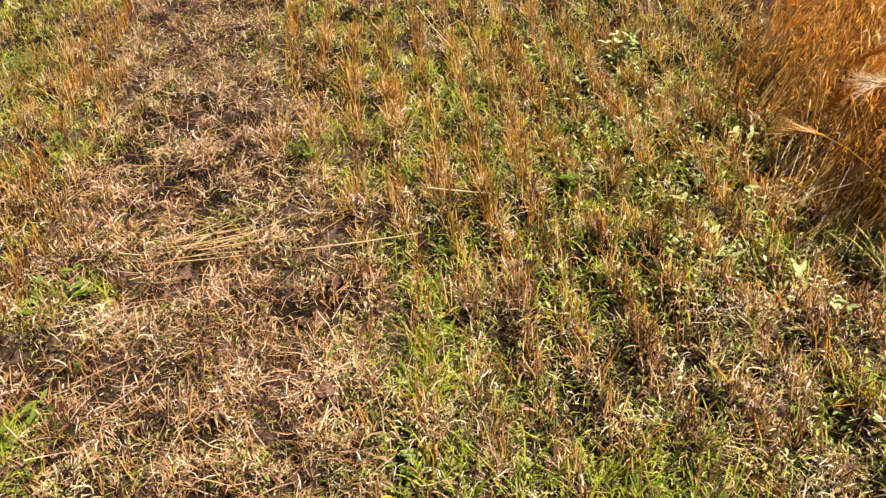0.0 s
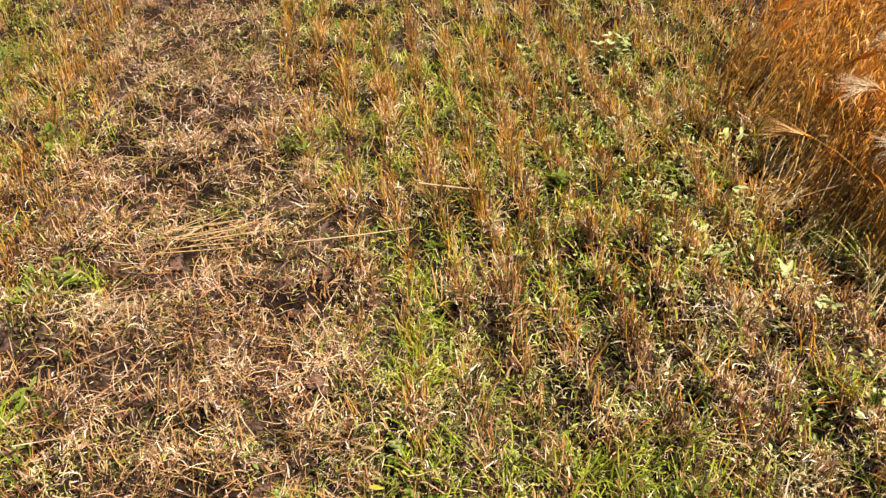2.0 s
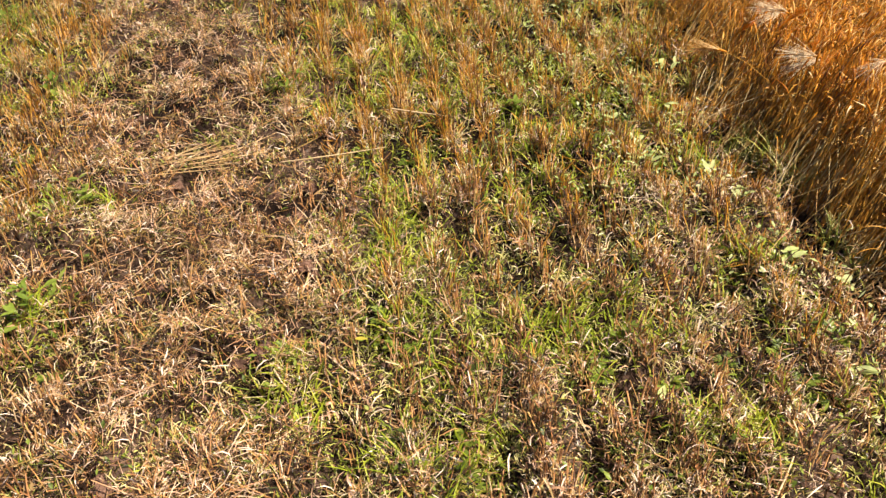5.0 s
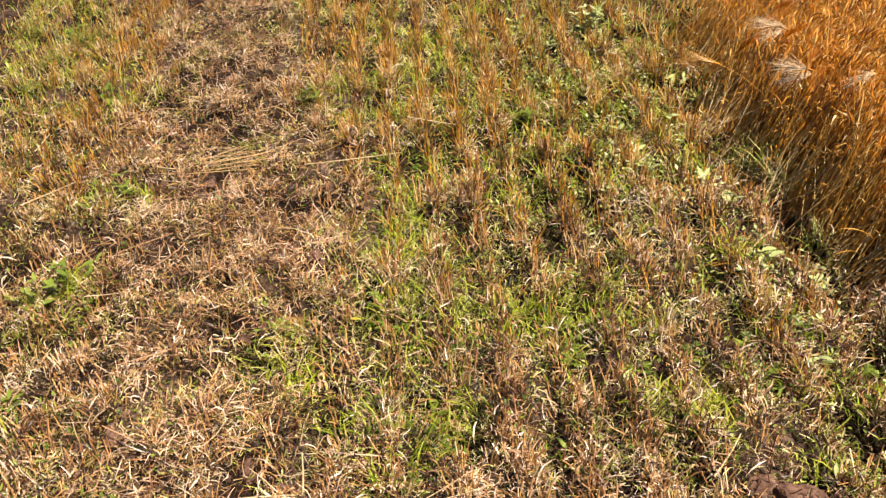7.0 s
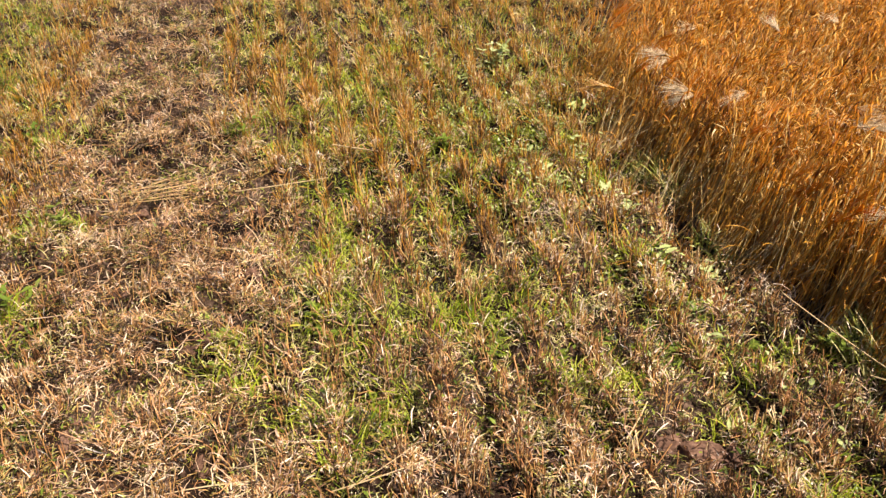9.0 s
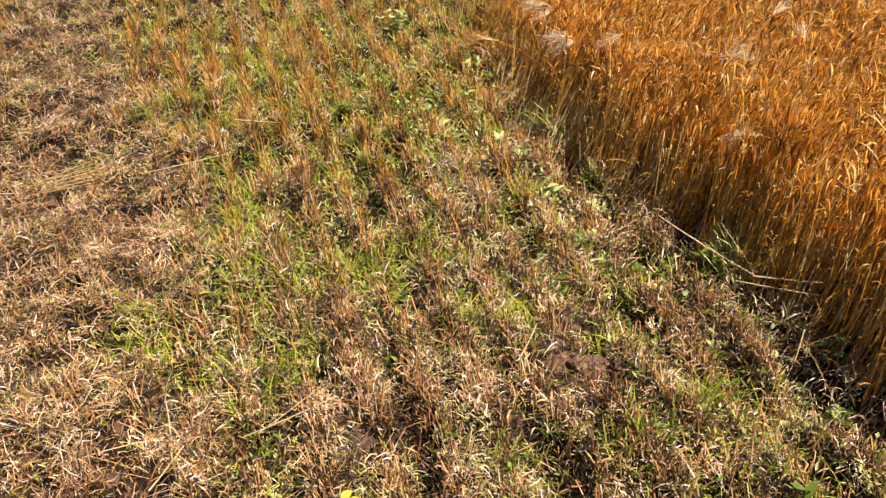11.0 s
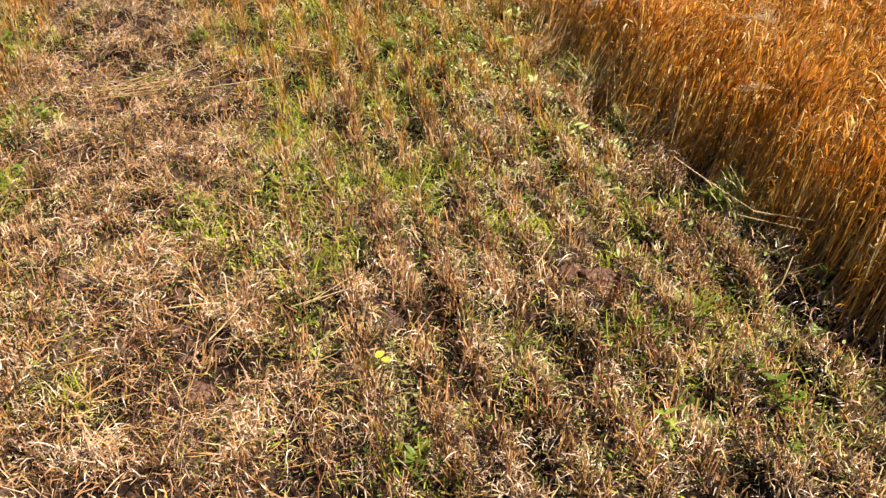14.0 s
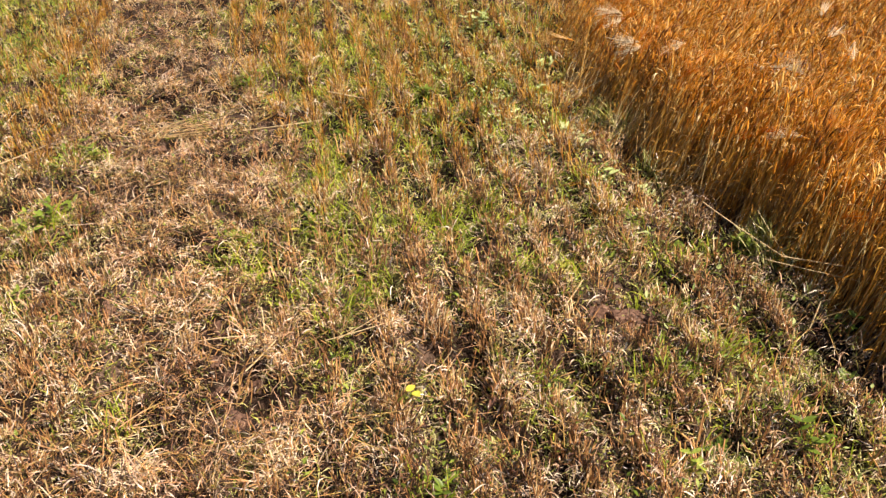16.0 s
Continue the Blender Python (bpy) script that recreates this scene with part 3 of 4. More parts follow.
tilt = tilt + rim * rng.uniform(0.0, 0.3, n) * np.interp(y, (1.2, 2.2), (0.5, 1.3)) + rim * np.clip(y - 2.0, 0, 1) * rng.uniform(0, 0.4, n)
curl = np.clip(rng.normal(0.16, 0.2, n), -0.15, 1.0) * (1 - 0.9 * rim)
sv, sf, sc, sth, saz = strands(on_ground(x, y, -0.01), az, tilt, curl, rng.uniform(0.40, 0.54, n) * (1 - 0.35 * far_rim * rng.uniform(0, 1, n)) * (1 - 0.42 * rim * rng.uniform(0, 1, n)), rng.uniform(0.0012, 0.0020, n), 3, "tube",
                               (1.2, 1.05, 0.9, 0.7), 0, rng.normal(0, 0.2, n))
stems = new("barley_stems", mesh_of("barley_stems", [(sv, sf)], M_CROP))
tagged(stems, "ripe orange stems of standing barley", "barley crop", kind="stuff")
elen = rng.uniform(0.038, 0.058, n)
ecurl = rng.uniform(0.0, 1.5, n) * (1 - 0.8 * rim)
ev, ef, ec, eth, eaz = strands(sc[:, -1], saz, sth, ecurl, elen, rng.uniform(0.0032, 0.0048, n), 3, "tube", (0.5, 1, 0.85, 0.15))
ears = new("barley_ears", mesh_of("barley_ears", [(ev, ef)], M_EAR))
tagged(ears, "ripe nodding orange barley ears", "barley crop", kind="stuff")
awn_bits = []
for j in range(5):
    r = rng.integers(1, 4, n)
    th = sth + ecurl * r / 3
    awn_bits.append(strands(ec[np.arange(n), r], saz + rng.normal(0, 0.7, n), th + rng.normal(0, 0.25, n), rng.normal(0.1, 0.15, n),
                            rng.uniform(0.035, 0.08, n), 0.00045, 1, "blade", (1, 0.2))[:2])
awns = new("barley_awns", mesh_of("barley_awns", awn_bits, M_AWN))
tagged(awns, "fine orange bristles on the barley ears", "barley crop", kind="stuff")
leaf_bits = []
for j in range(2):
    r = rng.integers(1, 4, n)
    leaf_bits.append(strands(sc[np.arange(n), r], rng.uniform(0, 6.283, n), rng.uniform(0.2, 0.9, n), rng.uniform(0.8, 2.6, n), rng.uniform(0.05, 0.13, n) * (1 - 0.6 * rim),
                             rng.uniform(0.0012, 0.0028, n), 2, "leaf", (0.6, 1, 0.1), rng.normal(0, 1.2, n))[:2])
cleaf = new("barley_leaves", mesh_of("barley_leaves", leaf_bits, M_CROPLEAF))
tagged(cleaf, "dry curled orange leaves of standing barley", "barley crop", kind="stuff")
# curled dry flag leaves caught at the top of the crop
pick = rng.integers(0, n, 6500)
m = len(pick)
flag = new("flag_leaves", mesh_of("flag_leaves", [strands(sc[pick, -1] - np.stack((0 * pick, 0 * pick, rng.uniform(-0.02, 0.1, m)), -1), rng.uniform(0, 6.283, m), rng.uniform(0.3, 1.6, m),
           rng.uniform(1.5, 3.6, m), rng.uniform(0.04, 0.08, m), rng.uniform(0.0014, 0.003, m), 4, "leaf", (0.6, 1, 0.9, 0.6, 0.1), rng.normal(0, 2, m), rng.normal(0, 1, m))[:2]], M_FLAG))
tagged(flag, "curled pale dry leaves in the top of the barley", "barley crop", kind="stuff")
# bleached stems lodged along the rim of the crop
y = np.concatenate((rng.uniform(0.5, 3.2, 240), rng.uniform(2.0, 3.4, 260)))
x = crop_edge(y) + rng.uniform(-0.03, 0.2, 500)
m = len(x)
lodged = new("lodged_stems", mesh_of("lodged_stems", [strands(on_ground(x, y, 0.0), rng.normal(0.45, 0.45, m), rng.uniform(0.55, 1.15, m), rng.normal(0, 0.2, m), rng.uniform(0.16, 0.36, m),
           rng.uniform(0.0011, 0.0019, m), 3, "tube", (1.1, 1, 0.9, 0.7), 0, rng.normal(0, 0.2, m))[:2]], M_LODGED))
tagged(lodged, "bleached barley stems leaning over at the crop edge", "barley crop", kind="stuff")
# green growth at the foot of the crop
y = rng.uniform(0.2, 3.4, 9000)
x = crop_edge(y) + 0.04 + np.abs(rng.normal(0, 0.2, 9000))
k = (lattice(x, y, 0.2, 60) > 0.0) & (rng.uniform(0, 1, 9000) < np.interp(y, (1.2, 1.7), (0.15, 1)))
x, y = x[k], y[k]
n = len(x)
under = new("undergrowth", mesh_of("undergrowth", [strands(on_ground(x, y), rng.uniform(0, 6.283, n), rng.uniform(0.1, 0.8, n), rng.uniform(0.1, 1.4, n),
            rng.uniform(0.04, 0.12, n) + 0.10 * np.clip(lattice(x, y, 0.2, 60), 0, 1), rng.uniform(0.0014, 0.0034, n), 3, "leaf", (0.8, 1, 0.75, 0.1), rng.normal(0, 0.6, n))[:2]], M_OLIVE))
y = rng.uniform(0.3, 3.0, 1500)
x = crop_edge(y) + rng.uniform(-0.03, 0.22, 1500)
gap = new("crop_foot_leaves", mesh_of("crop_foot_leaves", [leaf_pieces(x, y, rng.uniform(0.0, 0.08, 1500), 0.03, 0.10)], M_DRYLEAF))
tagged(gap, "dry curled leaves at the foot of the barley", "dry leaves", kind="stuff")
tagged(under, "green weeds at the shaded foot of the barley", "weeds", kind="stuff")


# the same field going on all round, thinner and coarser
x, y = rng.uniform(-9, 9, 75000), rng.uniform(-6, 12, 75000)
k = ((x < -0.9 - 0.54 * np.clip(y, 0, 6)) | (y < 0.2) | (y > 6.5)) & (x < crop_edge(y)) & (np.hypot(x, y - 3) < 9)
x, y = x[k], y[k]
x = x - row_phase(x, y) * (rng.uniform(0, 1, len(x)) < 0.7)
n = len(x)
straw = rng.uniform(0, 1, n) < 0.55
for nm, mat, cut, lab in (("field_stubble", M_TALL, straw, "straw stubble on the surrounding field"),
                          ("field_edge_grass", M_GRASS, ~straw, "grass growing in the surrounding stubble field")):
    m = int(cut.sum())
    ob = new(nm, mesh_of(nm, [strands(on_ground(x[cut], y[cut]), rng.uniform(0, 6.283, m), rng.uniform(0.1, 1.2, m), rng.uniform(0.1, 1.2, m), rng.uniform(0.07, 0.15, m),
             rng.uniform(0.003, 0.008, m), 2, "blade", (0.8, 1, 0.15))[:2]], mat))
    tagged(ob, lab, "stubble field", kind="stuff")
x, y = rng.uniform(1.5, 9, 21000), rng.uniform(-5, 11, 21000)
k = ((x > 3.2) | (y > 4.2) | (y < -0.1)) & (x > crop_edge(y) + 0.1) & (np.hypot(x, y - 3) < 9)
x, y = x[k], y[k]
n = len(x)
outer = new("field_barley", mesh_of("field_barley", [strands(on_ground(x, y), rng.normal(LEAN, 1, n), rng.uniform(0.05, 0.4, n), rng.uniform(0, 0.8, n), rng.uniform(0.36, 0.52, n),
           rng.uniform(0.004, 0.010, n), 3, "blade", (0.3, 0.5, 1, 0.3), rng.normal(0, 1, n))[:2]], M_EAR))
tagged(outer, "ripe orange barley further into the field", "barley crop", kind="stuff")


# ---- single plants ----
def tuft_of_stubble():
    """A drill-row clump: cut stems of its own with dry leaves hanging round them."""
    e = new("stubble_clump")
    for k in range(9):
        base = np.array([[rng.normal(0, 0.017), rng.normal(0, 0.028), -0.012]])
        part("stem", mesh_of("stem", [strands(base, rng.uniform(0, 6.283), abs(rng.normal(0, 0.28)), rng.normal(0.12, 0.35), rng.uniform(0.045, 0.10),
             rng.uniform(0.0013, 0.0024), 3, "tube", (1.15, 1, 1, 0.9))[:2]], M_STUBBLE), e)
    for k in range(5):
        base = np.array([[rng.normal(0, 0.018), rng.normal(0, 0.026), rng.uniform(0.005, 0.05)]])
        part("dry_leaf", mesh_of("dry_leaf", [strands(base, rng.uniform(0, 6.283), rng.uniform(0.2, 1.3), rng.uniform(0.8, 4.0), rng.uniform(0.03, 0.07),
             rng.uniform(0.0014, 0.0034), 5, "leaf", (0.7, 1, 0.95, 0.8, 0.5, 0.1), rng.normal(0, 1.6), rng.normal(0, 0.9))[:2]], M_DRYLEAF), e, "curled pale dry leaf")
    return tagged(e, "clump of short cut brown and orange straw stubble on soil", "stubble", "stubble clumps in the drill rows")


def spot(x, y, dz=0.0, turn=0.0, size=1.0, lean=0.0):
    z = float(ground_z(np.array([x]), np.array([y]))[0])
    return pose(x, y, z + dz, lean, 0, turn) @ Matrix.Scale(size, 4)


def plant_many(makers, places, sizes):
    """Puts each maker's thing at its first place and copies of it at the others."""
    made = [m() for m in makers]
    used = set()
    for i, ((px, py), sz) in enumerate(zip(places, sizes)):
        j = i % len(made)
        m = spot(px, py, 0, float(rng.uniform(0, 360)), sz, float(rng.normal(0, 5)))
        if j in used:
            copy_thing(made[j], m)
        else:
            used.add(j)
            made[j].matrix_basis = m


cx, cy = rng.uniform(-1.1, 1.9, 5200), rng.uniform(0.35, 2.5, 5200)
ok = (cx < crop_edge(cy) - 0.06) & (cx > -0.55 - 0.3 * cy) & (rng.uniform(0, 1, 5200) < (1 - 0.7 * trampled(cx, cy)) * (1 - 0.7 * np.clip(bareness(cx, cy), 0, 1)))
cx, cy = cx[ok], cy[ok]
cx = cx - row_phase(cx, cy) + rng.normal(0, 0.024, len(cx))
chosen = []
for px, py in zip(cx, cy):
    if all((px - q) ** 2 + (py - r) ** 2 > 0.0055 for q, r in chosen) and len(chosen) < 290:
        chosen.append((float(px), float(py)))
plant_many([tuft_of_stubble] * 14, chosen, rng.uniform(0.75, 1.2, len(chosen)))


def tuft_of_grass():
    e = new("grass_tuft")
    for k in range(18):
        base = np.array([[rng.normal(0, 0.024), rng.normal(0, 0.028), -0.006]])
        part("blade", mesh_of("blade", [strands(base, rng.uniform(0, 6.283), rng.uniform(0.05, 0.8), rng.uniform(0.2, 1.5), rng.uniform(0.05, 0.13),
             rng.uniform(0.0016, 0.0034), 4, "leaf", (0.8, 1, 0.9, 0.6, 0.08), 0, rng.normal(0, 0.5))[:2]], M_GREEN), e)
    for k in range(3):
        base = np.array([[rng.normal(0, 0.03), rng.normal(0, 0.03), 0]])
        part("withered_blade", mesh_of("withered_blade", [strands(base, rng.uniform(0, 6.283), rng.uniform(0.3, 1.0), rng.uniform(0.6, 1.8), rng.uniform(0.05, 0.11),
             rng.uniform(0.0014, 0.0028), 4, "leaf", (0.8, 1, 0.9, 0.6, 0.08))[:2]], M_GRASS), e, "yellowing withered blade")
    return tagged(e, "tuft of bright green grass growing between stubble rows", "grass tuft", "grass tufts in the stubble")


tufts = [(-0.06, 2.52), (-0.05, 2.44), (-0.02, 2.36), (-0.05, 2.28), (-0.01, 2.21), (0.01, 2.13), (-0.03, 2.06), (0.02, 2.0)]
for gx0, gy0 in GREEN_SPOTS[3:]:
    for j in range(2 if gy0 < 3 else 1):
        tufts.append((gx0 + float(rng.normal(0, 0.06)), gy0 + float(rng.normal(0, 0.06))))
plant_many([tuft_of_grass] * 10, tufts, rng.uniform(0.7, 1.1, len(tufts)))


def lobed_leaf(length):
    """A deeply cut weed leaf along +x, arching down: a midrib blade with side lobes."""
    bits = [strands(np.array([[0, 0, 0.0]]), 0.0, 0.9, 0.9, length, length * 0.07, 5, "leaf", (0.25, 0.6, 1.3, 1.5, 1.1, 0.1), fold=0.3)]
    line = bits[0][2][0]
    for f, sz in ((2, 0.36), (3, 0.42), (4, 0.32)):
        for sgn in (1, -1):
            bits.append(strands(line[f][None], sgn * 0.85, 1.25, 0.5, length * sz, length * 0.065, 3, "leaf", (0.7, 1.2, 0.9, 0.1), fold=0.3))
    return [q[:2] for q in bits]


def rosette():
    e = new("weed_rosette")
    part("stem", mesh_of("stem", [strands(np.array([[0, 0, -0.01]]), 0.3, 0.1, 0.1, 0.04, 0.0025, 2, "tube", (1, 1, 0.8))[:2]], M_WEED), e)
    n = int(rng.integers(6, 10))
    for j in range(n):
        lf = part("leaf", mesh_of("leaf", lobed_leaf(float(rng.uniform(0.05, 0.085))), M_WEED), e)
        lf.matrix_basis = pose(0, 0, float(rng.uniform(0.005, 0.03)), 0, float(rng.uniform(-25, 10)), 360 * j / n + float(rng.normal(0, 14)))
    return tagged(e, "low green weed with deeply cut leaves in the stubble", "weed", "green weeds in the stubble")


roses = [(0.016, 1.78), (0.07, 1.66), (1.17, 1.58), (0.83, 1.61), (1.15, 1.74), (1.44, 1.67), (1.29, 1.77), (0.64, 1.62), (0.30, 1.57),
         (0.28, 2.42), (0.98, 1.69), (-0.79, 1.03), (0.27, 1.07), (1.42, 1.64), (0.32, 1.23), (0.10, 1.32), (1.39, 0.62), (0.63, 0.41),
         (1.66, 0.69), (1.43, 0.55), (-1.01, 1.70), (0.53, 0.74), (1.52, 1.03), (1.36, 0.92), (-1.05, 2.05), (-0.05, 2.7), (0.2, 2.75),
         (0.45, 2.3), (0.62, 2.0), (-0.44, 1.9), (1.72, 1.3), (1.85, 0.95), (-0.9, 1.5), (-0.25, 1.5)]
roses += [(0.118, 1.656), (0.032, 1.82), (-0.24, 1.58), (0.095, 1.325), (0.293, 1.358), (1.388, 0.494), (1.633, 0.488), (0.60, 0.44)]
plant_many([rosette] * 8, roses, rng.uniform(0.5, 0.8, len(roses)))


def leafy_weed(stems, leaves, height, spread, name="pale_weed", mat=None, label="pale green weed with pointed oval leaves beside the crop", group="pale leafy weeds"):
    """Upright weed with pointed oval leaves."""
    e = new(name)
    for s in range(stems):
        a, ti = float(rng.uniform(0, 6.283)), float(rng.uniform(0.05, spread))
        v, f, c, th, az = strands(np.array([[0, 0, -0.01]]), a, ti, 0.2, height * float(rng.uniform(0.8, 1.1)), 0.0018, 4, "tube", (1.2, 1, 0.9, 0.8, 0.6))
        part("stem", mesh_of("stem", [(v, f)], M_WEED), e)
        for j in range(leaves):
            p = c[0][1 + (j * 3) % 4] if j else c[0][4]
            w = float(rng.uniform(0.007, 0.0115))
            lf = part("leaf", mesh_of("leaf", [strands(np.array([p]), float(rng.uniform(0, 6.283)), float(rng.uniform(0.7, 1.3)), float(rng.uniform(0.2, 0.8)),
                      w * float(rng.uniform(4.0, 5.5)), w, 4, "leaf", (0.25, 0.85, 1, 0.7, 0.06), fold=0.25)[:2]], mat or M_PALE), e)
    return tagged(e, label, "weed", group)


for px, py, st, lv, h, sp in ((0.75, 3.02, 1, 4, 0.09, 0.2), (0.90, 2.70, 2, 5, 0.10, 0.5), (0.84, 2.79, 1, 5, 0.08, 0.3), (1.15, 2.44, 1, 5, 0.09, 0.2),
                              (0.97, 2.96, 1, 6, 0.14, 0.1), (1.0, 3.36, 2, 5, 0.12, 0.4), (1.24, 2.07, 2, 5, 0.09, 0.4), (0.56, 4.24, 7, 8, 0.17, 0.75),
                              (1.07, 2.6, 1, 4, 0.08, 0.3), (0.72, 2.5, 1, 4, 0.07, 0.4), (1.33, 1.95, 1, 4, 0.08, 0.3), (0.78, 1.52, 1, 5, 0.06, 0.4),
                              (1.3, 1.6, 1, 5, 0.07, 0.4), (0.36, 3.9, 2, 5, 0.12, 0.5), (0.15, 4.3, 2, 5, 0.12, 0.5), (1.5, 1.55, 1, 4, 0.09, 0.3)):
    leafy_weed(st, lv, h, sp).matrix_basis = spot(px, py)
for px, py, st, lv, h, sp in ((-1.06, 1.69, 5, 6, 0.13, 0.8), (-1.13, 1.60, 4, 6, 0.12, 0.8), (-1.0, 1.80, 3, 6, 0.10, 0.7), (-0.93, 1.20, 2, 5, 0.08, 0.7),
                              (-1.73, 3.14, 5, 6, 0.14, 0.8), (-1.17, 2.32, 4, 6, 0.12, 0.8), (-1.28, 2.25, 3, 6, 0.11, 0.8), (-2.26, 3.83, 4, 6, 0.15, 0.8),
                              (-2.5, 4.7, 4, 6, 0.15, 0.8), (-0.63, 3.19, 4, 6, 0.12, 0.8), (-0.19, 3.82, 3, 6, 0.12, 0.8), (0.37, 3.07, 3, 6, 0.10, 0.8),
                              (-0.06, 3.42, 3, 6, 0.11, 0.8), (0.624, 0.415, 4, 6, 0.11, 0.7), (1.30, 0.52, 2, 5, 0.09, 0.6), (1.60, 0.60, 2, 6, 0.14, 0.5), (0.73, 1.737, 2, 5, 0.08, 0.6), (1.9, 1.15, 3, 5, 0.12, 0.6), (1.72, 1.62, 3, 5, 0.12, 0.6)):
    leafy_weed(st, lv, h, sp, "green_weed", M_WEED, "bushy green weed with pointed leaves in the stubble", "green leafy weeds").matrix_basis = spot(px, py, 0, 0, 0.8)


def fallen_leaf(px, py, mat, label, length=0.035, w=0.010, dz=0.05):
    e = new("fallen_leaf", mesh_of("fallen_leaf", [strands(np.array([[0, 0, 0.0]]), 0.0, 1.2, 0.5, length, w, 4, "leaf", (0.3, 0.9, 1, 0.7, 0.08), fold=0.2)[:2]], mat))
    e.matrix_basis = spot(px, py, dz, float(rng.uniform(0, 360)))
    return tagged(e, label, "leaf", "fallen leaves")


fallen_leaf(0.525, 0.70, M_YELLOW, "round yellow leaf lying on dry stubble", 0.032, 0.013, 0.085)
fallen_leaf(0.545, 0.715, M_YELLOW, "round yellow leaf lying on dry stubble", 0.032, 0.013, 0.085)
fallen_leaf(-0.05, 1.66, M_YELLOW, "narrow yellow leaf lying on dry stubble", 0.04, 0.007)
for j in range(26):
    py = float(rng.uniform(1.0, 3.0))
    px = float(crop_edge(py)) - abs(float(rng.normal(0.12, 0.22))) - 0.03
    fallen_leaf(px, py, M_PALE, "small pale green leaf lying among the stubble", float(rng.uniform(0.02, 0.035)), float(rng.uniform(0.005, 0.009)), 0.045)


# ---- loose stalks ----
def stalk(p, q, radius, label="long pale straw stalk lying across the stubble", mat=None, bow=0.02):
    e = new("straw_stalk")
    p, q = np.array(p, float), np.array(q, float)
    e.location = Vector(p)
    d = q - p
    length = float(np.linalg.norm(d))
    az, th = math.atan2(d[1], d[0]), math.acos(d[2] / length)
    v, f, c, _, _ = strands(np.zeros((1, 3)), az - bow * 4, th - bow, bow * 2, length, radius, 8, "tube", (1.1, 1, 1, 1, 0.95, 0.9, 0.85, 0.8, 0.7), 0, bow * 8)
    part("stem", mesh_of("stem", [(v, f)], mat or M_STICK), e)
    for k in (2, 5):
        part("node", mesh_of("node", [strands(c[0][k][None] - d / length * 0.004, az, th, 0, 0.008, radius * 1.5, 2, "tube", (0.7, 1, 0.7))[:2]], M_LITTER), e)
    return tagged(e, label, "straw", "loose straw stalks")


stalk((-0.128, 2.843, 0.163), (0.137, 3.029, 0.03), 0.0036)
stalk((-0.52, 2.60, 0.05), (-0.13, 2.72, 0.06), 0.0026)
stalk((0.23, 0.97, 0.05), (0.48, 1.07, 0.08), 0.0022)
stalk((0.27, 0.98, 0.05), (0.42, 1.09, 0.09), 0.0018)
stalk((0.02, 0.80, 0.06), (0.09, 0.92, 0.09), 0.0034)
# lower half of the stalk above, darkened in colour where it lies shaded
stalk((-0.05, 0.69, 0.03), (0.02, 0.80, 0.06), 0.0036, "lower end of pale stalk, its shade put into the colour", M_SHADED)
stalk((0.05, 0.91, 0.06), (-0.01, 1.10, 0.08), 0.0026)
stalk((1.56, 1.80, 0.12), (1.76, 1.39, 0.13), 0.0024, "long bleached plant stalk fallen against the barley")
stalk((1.75, 1.40, 0.13), (2.04, 1.25, 0.17), 0.0028, "long bleached plant stalk fallen against the barley")
stalk((1.70, 1.41, 0.11), (2.03, 1.21, 0.14), 0.0020, "long bleached plant stalk fallen against the barley")
stalk((-1.49, 2.10, 0.10), (-1.33, 2.24, 0.13), 0.0030, "crooked dry twig caught in the stubble")
stalk((1.0, 1.20, 0.04), (1.07, 1.32, 0.07), 0.0030)
stalk((1.77, 1.10, 0.05), (1.80, 1.14, 0.13), 0.0026)
stalk((0.0, 1.0, 0.04), (-0.2, 0.93, 0.06), 0.0024)
stalk((-0.45, 4.5, 0.2), (-0.2, 4.05, 0.16), 0.0022)
for j in range(15):
    # a sheaf of dropped straw, fanned out on the trodden soil
    a = float(rng.normal(0.42, 0.22))
    length = float(rng.uniform(0.15, 0.36))
    px, py = -1.0 + float(rng.uniform(-0.06, 0.26)), 2.50 + float(rng.normal(0, 0.06))
    z = float(rng.uniform(0.035, 0.075))
    stalk((px, py, z), (px + length * math.cos(a), py + length * math.sin(a), z + float(rng.normal(0.01, 0.015))), float(rng.uniform(0.0014, 0.0022)),
          "long straw from a dropped sheaf on trodden soil", M_SHEAF, float(rng.normal(0, 0.03)))
for j in range(40):
    a = float(rng.uniform(0, 6.283))
    length = float(rng.uniform(0.12, 0.26))
    py = float(rng.uniform(0.4, 3.2))
    px = float(np.interp(py, (0.4, 1.5, 2.6, 3.2), (0.0, -0.4, -0.8, -1.2))) + float(rng.normal(0, 0.28))
    z = float(ground_z(np.array([px]), np.array([py]))[0]) + float(rng.uniform(0.03, 0.06))
    stalk((px, py, z), (px + length * math.cos(a), py + length * math.sin(a), z + float(rng.normal(0, 0.02))), float(rng.uniform(0.0015, 0.0024)),
          "broken straw stalk lying loose on trodden soil", M_LITTER, float(rng.normal(0, 0.03)))


